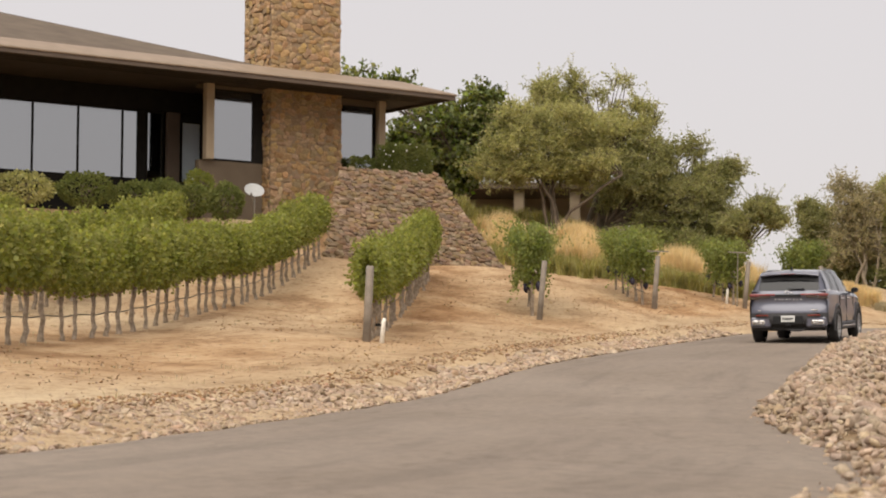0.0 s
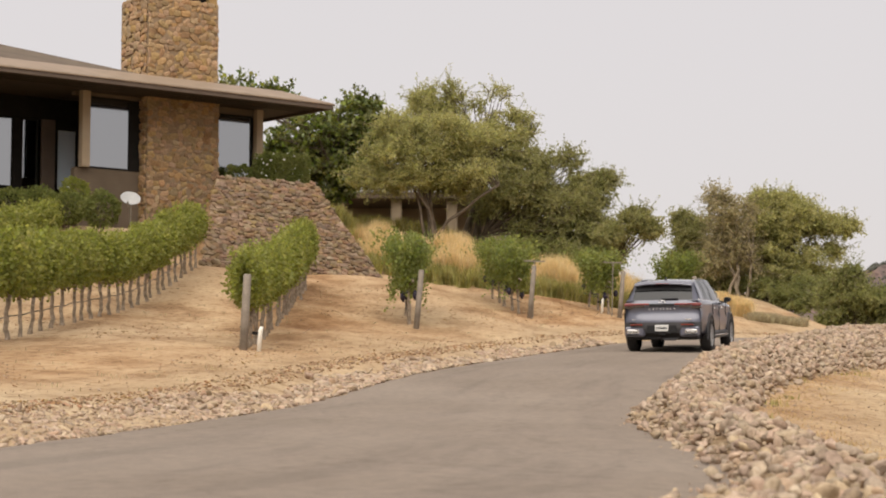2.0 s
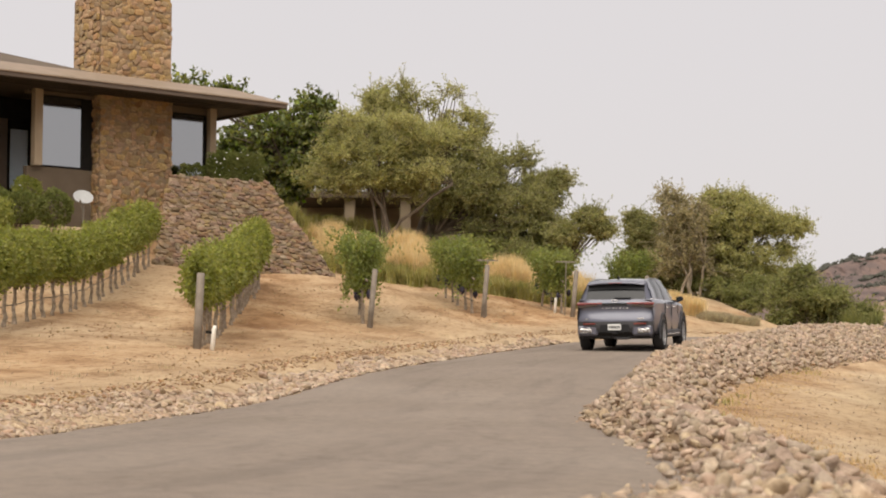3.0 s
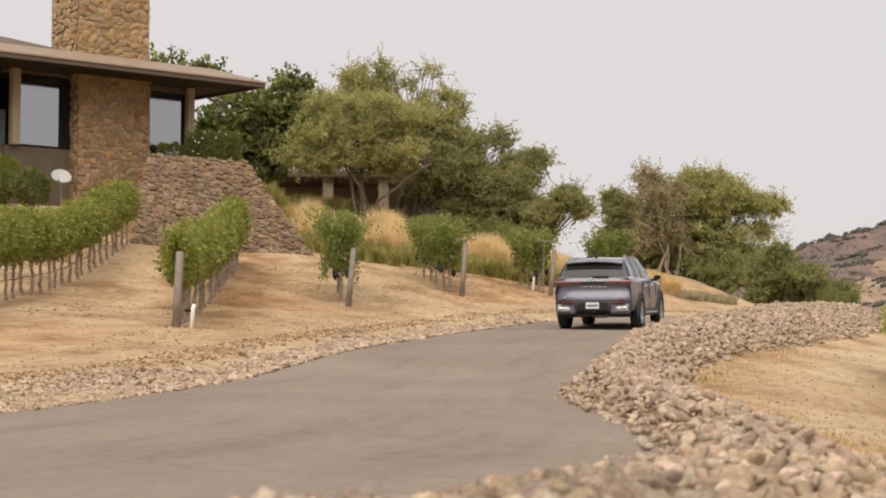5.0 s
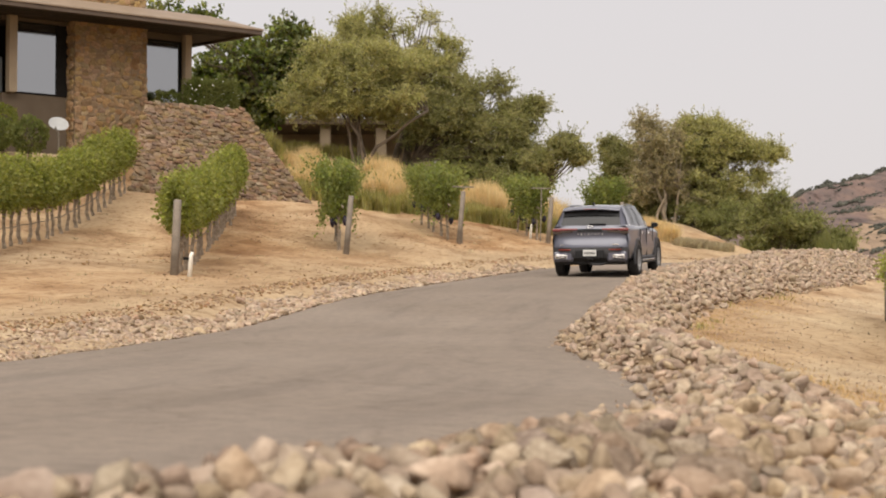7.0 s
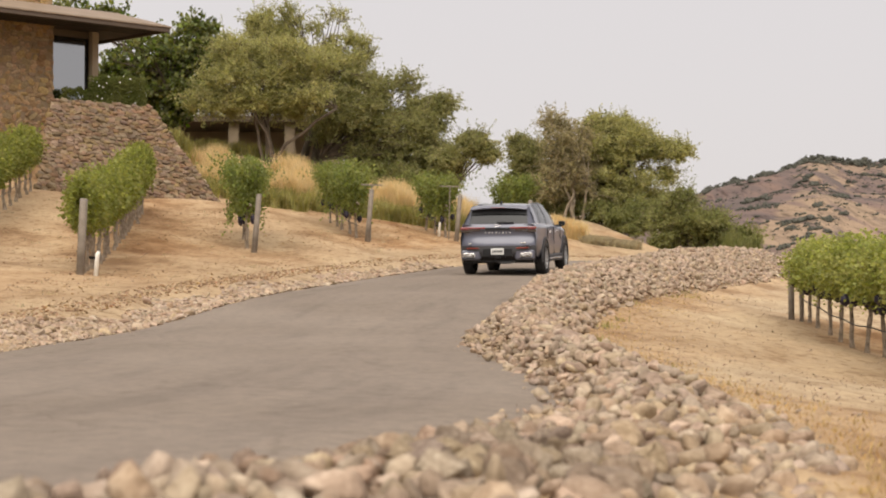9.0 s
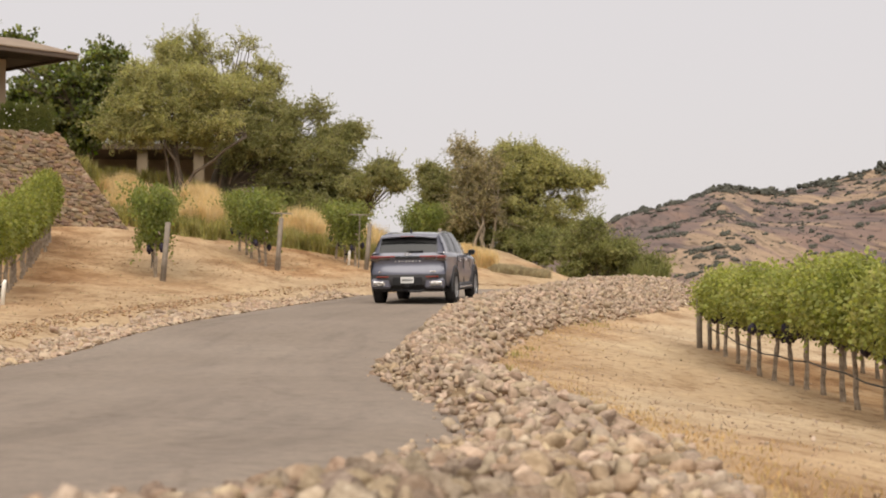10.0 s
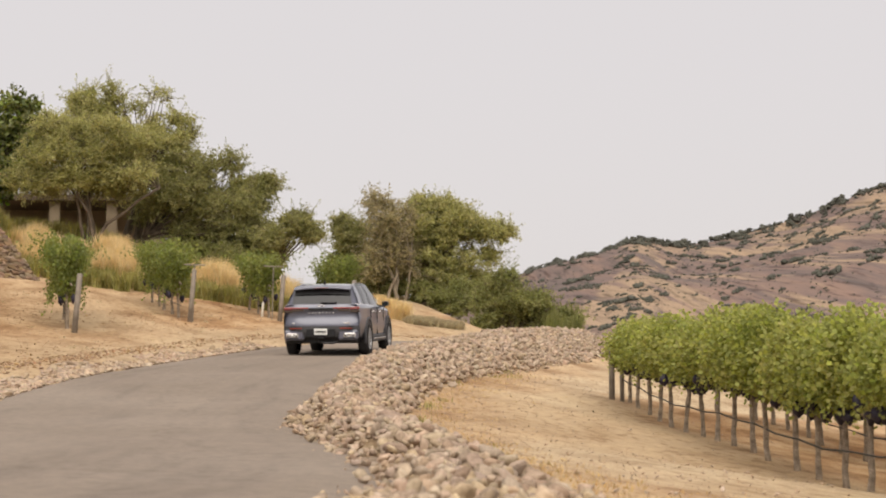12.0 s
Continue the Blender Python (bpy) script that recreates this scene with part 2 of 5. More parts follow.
def glass_material(name, tint=(.02, .022, .025), rough=.02, gloss=.9):
    m = bpy.data.materials.new(name)
    m.use_nodes = True
    b = m.node_tree.nodes["Principled BSDF"]
    b.inputs["Base Color"].default_value = (*tint, 1)
    b.inputs["Roughness"].default_value, b.inputs["Specular IOR Level"].default_value = rough, gloss
    b.inputs["IOR"].default_value = 1.6
    return m


# ---- the lie of the land ----
def curve_at(pts, y):
    """A smooth curve through a few (y, value) pairs."""
    ys = [p[0] for p in pts]
    if y <= ys[0]:
        return pts[0][1] + (pts[1][1] - pts[0][1]) / (ys[1] - ys[0]) * (y - ys[0])
    if y >= ys[-1]:
        return pts[-1][1]
    i = max(j for j in range(len(ys) - 1) if ys[j] <= y)
    def slope(j):
        if j == 0:
            return (pts[1][1] - pts[0][1]) / (ys[1] - ys[0])
        if j == len(ys) - 1:
            return (pts[j][1] - pts[j - 1][1]) / (ys[j] - ys[j - 1])
        return (pts[j + 1][1] - pts[j - 1][1]) / (ys[j + 1] - ys[j - 1])
    h = ys[i + 1] - ys[i]
    t = (y - ys[i]) / h
    a, b, m, n = pts[i][1], pts[i + 1][1], slope(i) * h, slope(i + 1) * h
    return (2*t**3 - 3*t*t + 1) * a + (t**3 - 2*t*t + t) * m + (-2*t**3 + 3*t*t) * b + (t**3 - t*t) * n


def smooth(a, b, x):
    t = min(1, max(0, (x - a) / (b - a)))
    return t * t * (3 - 2 * t)


ROAD_Z = [(-20, -.1), (0, .13), (9.4, .22), (14.8, .31), (20, .42), (26.6, .62), (31.5, .86), (38, 1.24), (48.6, 1.85), (53, 2.12), (58, 2.46), (65, 2.8), (72, 2.98), (82, 3.05), (100, 2.7)]
ROAD_LEFT = [(-20, -16), (-5, -9), (5, -6.0), (13.7, -4.3), (17, -3.95), (22.5, -3.5), (29, -2.8), (38, -1.9), (48, .1), (53, 1.4), (58, 3.1), (64, 5.6), (70, 8.8), (76, 13), (84, 21), (100, 42)]
ROAD_RIGHT = [(-20, -13), (0, -3.7), (4, -1.6), (5.7, -.7), (6.5, -.32), (7.75, .15), (9.6, .8), (11, 1.18), (13, 1.42), (19, 1.45), (24, 1.5), (31, 2.3), (36, 2.95), (41, 3.85), (48.7, 5.5), (58, 8.2), (66, 11.5), (74, 16), (82, 23), (100, 46)]
BANK = [(-20, .03), (20, .035), (31, .05), (45, .055), (55, .08), (70, .145), (90, .14), (120, .14)]


def berm(v, y):
    """Height of the heaped cobbles beside the road, v metres from its edge."""
    w = berm_width(y)
    if v < 0 or v > w:
        return 0.0
    h = .05 + .13 * smooth(10, 16, y) + .26 * smooth(16, 42, y)
    return h * math.sin(math.pi * min(1, v / w) ** .7)


def berm_width(y):
    return curve_at([(-20, 2.4), (4, 2.0), (6.3, 1.85), (8.5, 1.72), (10.5, 1.2), (13, .78), (17, .85), (22, 1.1), (28, 1.32), (34, 1.58), (42, 2.15), (50, 3.1), (57, 3.7), (70, 3.7), (100, 3)], y)


def ground(x, y):
    """Height of the land: a road shelf, a hillside that rises to its left, a field that falls away to its right."""
    z, xl, xr = curve_at(ROAD_Z, y), curve_at(ROAD_LEFT, y), curve_at(ROAD_RIGHT, y)
    if x < xl:
        u = xl - x
        z += .2 * smooth(0, 1.1, u) + curve_at(BANK, y) * 34 * math.tanh(max(0, u - 1.2) / 34) * (1 - smooth(10.5, 16, x))
        z += 1.5 * (1 - smooth(-5, 3, x)) * smooth(72, 86, y)
        z += .06 * math.sin(x * .9 + y * .35) * smooth(1.5, 4, u)
    elif x > xr:
        v = x - xr
        z += .02 * smooth(0, .3, v) - .135 * 22 * math.tanh(max(0, v - .6) / 22)
        z += .05 * math.sin(x * .7 + y * .5) * smooth(2, 5, v)
    z -= 9 * smooth(112, 240, y)
    return z


# ---- mesh helpers ----
def link_mesh(name, verts, faces, mat, parent=None, label="", flat=False):
    me = bpy.data.meshes.new(name)
    me.from_pydata(verts, [], faces)
    me.materials.append(mat)
    if not flat:
        me.polygons.foreach_set("use_smooth", [True] * len(me.polygons))
    me.update()
    ob = new(name, me)
    if parent is not None:
        ob.parent = parent
    return tagged(ob, label)


def part(name, bm, mat, parent=None, label="", bevel=0.0, soft=False):
    if bevel:
        bmesh.ops.bevel(bm, geom=bm.edges[:], offset=bevel, segments=1, affect="EDGES", clamp_overlap=True)
    me = bpy.data.meshes.new(name)
    bm.to_mesh(me)
    bm.free()
    me.materials.append(mat)
    if soft:
        me.polygons.foreach_set("use_smooth", [True] * len(me.polygons))
    ob = new(name, me)
    if parent is not None:
        ob.parent = parent
    return tagged(ob, label)


def box(bm, x0, y0, z0, x1, y1, z1, m=None):
    g = bmesh.ops.create_cube(bm, size=1)["verts"]
    bmesh.ops.transform(bm, matrix=Matrix.LocRotScale(((x0 + x1) / 2, (y0 + y1) / 2, (z0 + z1) / 2), None, (x1 - x0, y1 - y0, z1 - z0)), verts=g)
    if m is not None:
        bmesh.ops.transform(bm, matrix=m, verts=g)
    return g


def tube(verts, faces, path, radii, sides=6):
    """Adds a tapered round limb along a path to lists of verts and faces."""
    base, side = len(verts), None
    for i, p in enumerate(path):
        a = (path[min(i + 1, len(path) - 1)] - path[max(i - 1, 0)]).normalized()
        if side is None:
            side = a.orthogonal()
        side = (side - a * side.dot(a)).normalized()
        up = a.cross(side)
        for k in range(sides):
            w = 2 * math.pi * k / sides
            verts.append(p + side * (math.cos(w) * radii[i]) + up * (math.sin(w) * radii[i]))
    for i in range(len(path) - 1):
        for k in range(sides):
            a, b = base + i * sides + k, base + i * sides + (k + 1) % sides
            faces.append((a, b, b + sides, a + sides))
    faces.append(tuple(base + k for k in reversed(range(sides))))
    faces.append(tuple(base + (len(path) - 1) * sides + k for k in range(sides)))


def leaf_cloud(points, size, rng, long=1.3, droop=.0, out=None):
    """Folded four-cornered leaves, one at each point. points: (n, 3). Returns verts and faces."""
    n = len(points)
    d = rng.normal(size=(n, 3))
    if out is not None:
        d = d * .8 + out
    d[:, 2] -= droop
    d /= np.linalg.norm(d, axis=1)[:, None] + 1e-9
    s = rng.normal(size=(n, 3))
    s -= d * (s * d).sum(1)[:, None]
    s /= np.linalg.norm(s, axis=1)[:, None] + 1e-9
    up = np.cross(d, s)
    z = (size * rng.uniform(.6, 1.35, n))[:, None]
    v = np.stack([points, points + d * z * .55 * long + s * z * .5 + up * z * .12, points + d * z * long, points + d * z * .55 * long - s * z * .5 + up * z * .12], 1).reshape(-1, 3)
    i = np.arange(n)[:, None] * 4
    return v, np.concatenate([i + np.array([[0, 1, 2]]), i + np.array([[0, 2, 3]])])


def array_mesh(name, v, f, mat, parent=None, label="", smooth_faces=False):
    me = bpy.data.meshes.new(name)
    v, f = np.asarray(v, np.float32), np.asarray(f, np.int32)
    k = f.shape[1]
    me.vertices.add(len(v))
    me.vertices.foreach_set("co", v.ravel())
    me.loops.add(f.size)
    me.loops.foreach_set("vertex_index", f.ravel())
    me.polygons.add(len(f))
    me.polygons.foreach_set("loop_start", np.arange(0, f.size, k, dtype=np.int32))
    me.polygons.foreach_set("loop_total", np.full(len(f), k, np.int32))
    if smooth_faces:
        me.polygons.foreach_set("use_smooth", [True] * len(f))
    me.materials.append(mat)
    me.update(calc_edges=True)
    ob = new(name, me)
    if parent is not None:
        ob.parent = parent
    return tagged(ob, label)


# ---- ground and road ----
def ground_sheet():
    xs = sorted({round(v, 3) for v in [-4000, -2000, -900, -400, -200, -120, -80, -60, *np.arange(-46, -14, 2), *np.arange(-14, 26, .5), *np.arange(26, 60, 2), 70, 90, 130, 200, 400, 900, 2000, 4000]})
    ys = sorted({round(v, 3) for v in [-900, -300, -100, -50, -30, *np.arange(-20, 84, .75), *np.arange(84, 130, 3), 140, 160, 190, 240, 320, 500, 900, 1800, 4500]})
    verts = []
    for y in ys:
        for x in xs:
            z = ground(x, y)
            xl, xr = curve_at(ROAD_LEFT, y), curve_at(ROAD_RIGHT, y)
            if xl + .15 < x < xr - .15 and y < 95:
                z -= .06
            verts.append((x, y, z + terrace(x, y)))
    w = len(xs)
    faces = [(j * w + i, j * w + i + 1, (j + 1) * w + i + 1, (j + 1) * w + i) for j in range(len(ys) - 1) for i in range(w - 1)]
    sheet = link_mesh("ground", verts, faces, EARTH)
    tilled = sheet.data.attributes.new("tilled", "FLOAT", "POINT")
    for i, (x, y, z) in enumerate(verts):
        side = smooth(1.6, 4.2, curve_at(ROAD_LEFT, y) - x + 1.2 * noise.noise(Vector((x * .4, y * .12, 8)))) if 15 < y < 85 else 0.0
        v = x - curve_at(ROAD_RIGHT, y) - berm_width(y)
        rows = smooth(-.5, .6, x - 7.0 - .041 * y + .5 * noise.noise(Vector((x, y * .3, 5)))) * (8 < y < 43)
        edge = .55 * smooth(-.6, 0, v) * (1 - smooth(.2, 2.0, v + 1.1 * noise.noise(Vector((x * .8, y * .35, 9))))) * (5 < y < 60)
        tilled.data[i].value = .95 * rows + edge + side * min(1, max(0, .56 + .9 * noise.noise(Vector((x * .25, y * .1, 3)))))
    tagged(sheet, "dry ochre earth hillside with sparse dead grass", "ground", kind="structure")


def road_sheet():
    verts, faces, across = [], [], 14
    ys = list(np.arange(-20, 99, .75))
    for y in ys:
        xl, xr = curve_at(ROAD_LEFT, y), curve_at(ROAD_RIGHT, y)
        wob = .06 * math.sin(y * 2.1) + .04 * math.sin(y * 5.3)
        for i in range(across + 1):
            x = xl + (xr - xl) * i / across
            z = ground(min(max(x, xl + .001), xr - .001), y) + .015 + .03 * (1 - (2 * i / across - 1) ** 2)
            verts.append((x + (wob if i in (0, across) else 0), y, z if 0 < i < across else z - .03))
    w = across + 1
    for j in range(len(ys) - 1):
        for i in range(across):
            faces.append((j * w + i, j * w + i + 1, (j + 1) * w + i + 1, (j + 1) * w + i))
    road = link_mesh("road", verts, faces, ASPHALT)
    lane, run = (road.data.attributes.new(k, "FLOAT", "POINT") for k in ("lane", "run"))
    gone = 0.0
    for j, y in enumerate(ys):
        if j:
            gone += math.hypot(.75, curve_at(ROAD_LEFT, y) - curve_at(ROAD_LEFT, ys[j - 1]))
        for i in range(w):
            lane.data[j * w + i].value, run.data[j * w + i].value = 5.5 * i / across, gone
    tagged(road, "worn grey-brown asphalt lane curving uphill", "road", kind="structure")


def terrace(x, y):
    """The levelled ground on which the house stands, behind its stone bank, added to the hillside."""
    s, off = (x + 6.71) * -.7506 + (y - 77) * -.6606, (x + 6.71) * -.6606 + (y - 77) * .7506
    k = smooth(-1.4, .2, off) * smooth(-1.5, .3, s)
    level = 8.2 - 1.4 * smooth(4.0, 4.8, s)
    return k * (level - ground(x, y)) if y < 130 and x > -70 else 0.0


ground_sheet()
road_sheet()


# ---- cobbles beside the road ----
def ball(sub):
    bm = bmesh.new()
    bmesh.ops.create_icosphere(bm, subdivisions=sub, radius=.5)
    v = np.array([p.co[:] for p in bm.verts])
    f = np.array([[q.index for q in p.verts] for p in bm.faces])
    bm.free()
    return v, f


def rock_shape(seed, sub):
    """A rounded river stone, one unit across, with a few flattened sides."""
    rng = np.random.default_rng(seed)
    v, f = ball(sub)
    for _ in range(14):
        d = rng.normal(size=3)
        d /= np.linalg.norm(d)
        c = rng.uniform(.2, .34)
        over = np.maximum(0, v @ d - c)
        v = v - np.outer(over * .98, d)
    v = v * (1 + .06 * np.sin(v @ rng.normal(size=3) * 7 + rng.uniform(0, 6)))[:, None]
    v = v * np.array([rng.uniform(.9, 1.25), rng.uniform(.75, 1), rng.uniform(.55, .8)])
    return v, f


ROCK_SHAPES = [rock_shape(s, 2) for s in range(12)]
NEAR_SHAPES = [rock_shape(s + 40, 3) for s in range(10)]


def turned(rng, tilt=.5):
    return np.array(Euler((rng.normal(0, tilt), rng.normal(0, tilt), rng.uniform(0, 6.28))).to_matrix())


def joined_rocks(name, spots, mat, seed, parent, flatten=1.0, tilt=.5, soft=False):
    """Many stones in one mesh. spots: x, y, z, size."""
    rng = np.random.default_rng(seed)
    vs, fs, base = [], [], 0
    for x, y, z, size in spots:
        v, f = ROCK_SHAPES[rng.integers(len(ROCK_SHAPES))]
        w = (v * size * np.array([1, 1, flatten])) @ turned(rng, tilt).T + np.array([x, y, z])
        vs.append(w)
        fs.append(f + base)
        base += len(v)
    return array_mesh(name, np.concatenate(vs), np.concatenate(fs), mat, parent, smooth_faces=soft)


def cobble_border():
    rng = np.random.default_rng(5)
    spots = []
    y = -8.0
    while y < 66:
        step = .086 if y < 9 else .092 if y < 14 else .085 if y < 30 else .105
        w = berm_width(y)
        lean = abs(curve_at(ROAD_RIGHT, y + .5) - curve_at(ROAD_RIGHT, y))
        v = -.1
        while v < w:
            yy, vv = y + rng.uniform(-.06, .06), v + rng.uniform(-.06, .06)
            if rng.random() < (1 - .6 * smooth(.85, 1.0, vv / w)) * smooth(-8, -2.5, yy):
                x = curve_at(ROAD_RIGHT, yy) + vv + .05 * math.sin(yy * 3)
                size = float(np.clip(rng.lognormal(-1.86, .36), .08, .29 + .1 * smooth(12, 18, y))) * (.84 - .06 * smooth(9, 16, y) + .1 * smooth(14, 40, y))
                if y < 10:
                    size = min(size, .22)
                if vv < .25:
                    size *= .75
                spots.append((x, yy, ground(x, yy) + berm(vv, yy) + rng.uniform(-.03, .05) - .05 * (1 - smooth(9, 15, yy)) + .045 * (1 - smooth(4.5, 7.5, yy)), size))
            v += step * math.sqrt(1 + lean * lean)
        y += step / math.sqrt(1 + 2 * lean * lean)
    border = tagged(new("cobble_border"), "heaped tan and grey river cobbles along the lane", "stones")
    near = sorted([s for s in spots if 3.2 < s[1] < 12], key=lambda s: (s[0] - .2) ** 2 + (s[1] - 7) ** 2)[:300]
    picked = set(near)
    tagged(joined_rocks("near_rubble", [s for s in spots if s not in picked and s[1] < 14], COBBLE_LOOSE, 6, border, soft=True), kind="stuff")
    tagged(joined_rocks("far_rubble", [s for s in spots if s[1] >= 14], COBBLE_LOOSE, 7, border), kind="stuff")
    meshes = []
    for v, f in NEAR_SHAPES:
        me = bpy.data.meshes.new("cobble")
        me.from_pydata(v.tolist(), [], f.tolist())
        me.polygons.foreach_set("use_smooth", [True] * len(me.polygons))
        me.materials.append(COBBLE)
        meshes.append(me)
    for x, y, z, size in near:
        ob = new("cobble", meshes[rng.integers(len(meshes))])
        ob.parent = border
        ob.matrix_basis = Matrix.LocRotScale((x, y, z), Euler((rng.normal(0, .5), rng.normal(0, .5), rng.uniform(0, 6.28))), (size * 1.08,) * 3)


def stone_strip():
    rng = np.random.default_rng(9)
    spots = []
    y = 4.0
    while y < 57:
        w = 1.1 - .45 * smooth(22, 32, y) + .18 * math.sin(y * .8) + .1 * math.sin(y * 2.3)
        u = -.05
        while u < w:
            uu, yy = u + rng.uniform(-.06, .06), y + rng.uniform(-.06, .06)
            if rng.random() < 1 - .92 * smooth(.55, 1, uu / w):
                x = curve_at(ROAD_LEFT, yy) - uu
                big = smooth(20, 30, yy)
                spots.append((x, yy, ground(x, yy) + .0 + .012 * big, float(np.clip(rng.lognormal(-2.75, .38), .035, .17)) * (1.05 + .75 * big)))
            u += .064
        y += .064
    strip = tagged(new("stone_verge"), "pale broken stones edging the bank above the lane", "stones")
    near = [s for s in spots if 12.5 < s[1] < 19][:300]
    picked = set(near)
    tagged(joined_rocks("verge_rubble", [s for s in spots if s not in picked], CHIPS, 10, strip, .7, .4), kind="stuff")
    meshes = []
    for v, f in ROCK_SHAPES[:8]:
        me = bpy.data.meshes.new("verge_stone")
        me.from_pydata((v * np.array([1, 1, .7])).tolist(), [], f.tolist())
        me.polygons.foreach_set("use_smooth", [True] * len(me.polygons))
        me.materials.append(CHIP)
        meshes.append(me)
    for x, y, z, size in near:
        ob = new("verge_stone", meshes[rng.integers(len(meshes))])
        ob.parent = strip
        ob.matrix_basis = Matrix.LocRotScale((x, y, z), Euler((rng.normal(0, .4), rng.normal(0, .4), rng.uniform(0, 6.28))), (size,) * 3)


def loose_pebbles():
    """Stray clods and pebbles on the bare earth and along the edges of the lane."""
    rng = np.random.default_rng(15)
    spots = []
    for _ in range(7000):
        y = rng.uniform(10, 68)
        if rng.random() < .45:
            x = curve_at(ROAD_LEFT, y) - .9 - abs(rng.normal(0, 4))
        elif rng.random() < .85:
            y = rng.uniform(9, 50)
            x = curve_at(ROAD_RIGHT, y) + berm_width(y) + abs(rng.normal(0, 2.4))
        else:
            x = curve_at(ROAD_RIGHT, y) - abs(rng.normal(0, .25)) if rng.random() < .5 else curve_at(ROAD_LEFT, y) + abs(rng.normal(0, .25))
        spots.append((x, y, ground(x, y) + .015, float(np.clip(rng.lognormal(-4.0, .5), .01, .06))))
    holder = tagged(new("loose_pebbles"), "stray clods and pebbles scattered on dry earth", "pebbles", kind="stuff")
    tagged(joined_rocks("pebble_scatter", spots, CHIPS, 16, holder), kind="stuff")


cobble_border()
stone_strip()
loose_pebbles()


# ---- vines ----
def vine(seed, leaf, leaves=1000, bushy=1.0, low=.72, tall=1.75, size=.1, bunches=1, fan=0.0, sway=.016, girth=1.0, shoot=(12, .045)):
    """One grapevine: a gnarled trunk with two arms, a curtain of leaves, grapes below it. The row runs along y."""
    rng = np.random.default_rng(seed)
    thing = new("grapevine")
    v, f = [], []
    h = .82
    path = [Vector((rng.normal(0, sway) * (i > 0), rng.normal(0, sway * 1.2) * (i > 0), -.1 + (h + .1) * i / 6)) for i in range(7)]
    tube(v, f, path, [girth * r * rng.uniform(.85, 1.2) for r in (.062, .05, .044, .041, .045, .042, .052)], 8)
    link_mesh("trunk", v, f, VINEBARK, thing)
    for side in (-1, 1):
        tip, v, f = path[-1], [], []
        arm = [tip + Vector((rng.normal(0, .02), side * .6 * i / 4, .06 * math.sin(i) + .02 * i)) for i in range(5)]
        tube(v, f, arm, [.04, .034, .03, .026, .02], 6)
        link_mesh("arm", v, f, VINEBARK, thing)
    n = leaves
    ang, rad = rng.uniform(0, 6.283, n), np.sqrt(rng.uniform(.15, 1, n))
    y = rng.uniform(-.68, .68, n)
    wave = 1 + .25 * np.sin(y * 5 + seed) + .18 * np.sin(y * 11 + seed * 2)
    mid, half = (low + tall) / 2, (tall - low) / 2
    x = np.cos(ang) * rad * .40 * bushy * wave
    z = mid + np.sin(ang) * rad * half * (1 + .12 * np.sin(y * 6 + seed)) + rng.normal(0, .05, n)
    if fan:
        lift = rng.beta(1.7, 1.15, n)
        wide = .25 + 1.0 * lift - .28 * lift ** 4
        x, y = np.cos(ang) * rad * .46 * bushy * wide * wave, y * (.45 + .75 * lift)
        z = low + lift * (tall - low) * (1 + .1 * np.sin(x * 9 + seed)) + rng.normal(0, .04, n)
    clumpy = .5 + .5 * np.sin(y * 9 + seed) * np.sin(z * 8 + seed * 1.7) + rng.normal(0, .3, n)
    pts = np.stack([x * (.7 + .4 * clumpy), y, z], 1)
    lv, lf = leaf_cloud(pts, size, rng, 1.1, .25, np.stack([np.cos(ang), np.zeros(n), np.sin(ang) * .6], 1))
    shoots = []
    for _ in range(shoot[0]):
        a = np.array([rng.normal(0, .18) * (1 + fan), rng.uniform(-.6, .6), tall - .1 - abs(rng.normal(0, .25)) * fan])
        d = np.array([rng.normal(0, .25 + .6 * fan), rng.normal(0, .25 + .4 * fan), 1.0])
        shoots += [a + d * k * shoot[1] for k in range(0, 6)]
    for _ in range(shoot[0] // 2):
        a = np.array([rng.choice((-1, 1)) * rng.uniform(.25, .42) * bushy, rng.uniform(-.62, .62), low + rng.uniform(0, .45)])
        d = np.array([np.sign(a[0]) * rng.uniform(0, .4), rng.normal(0, .3), -1.0])
        shoots += [a + d * k * shoot[1] * .8 for k in range(0, 6)]
    sv, sf = leaf_cloud(np.array(shoots), size * .9, rng, 1.1, .1)
    array_mesh("canopy", np.concatenate([lv, sv]), np.concatenate([lf, sf + len(lv)]), leaf, thing)
    bv, bf = ball(2)
    for _ in range(bunches):
        c = np.array([rng.normal(0, .16), rng.uniform(-.6, .6), low + rng.uniform(-.14, .02)])
        lump = bv * (1 + .16 * np.sin(bv @ rng.normal(size=3) * 16) + .12 * np.sin(bv @ rng.normal(size=3) * 19))[:, None]
        array_mesh("fruit", lump * np.array([.16, .16, .26]) * (1 - .35 * (bv[:, 2:] < 0)) + c, bf, GRAPE, thing, "hanging dark purple grapes", smooth_faces=True)
    return thing


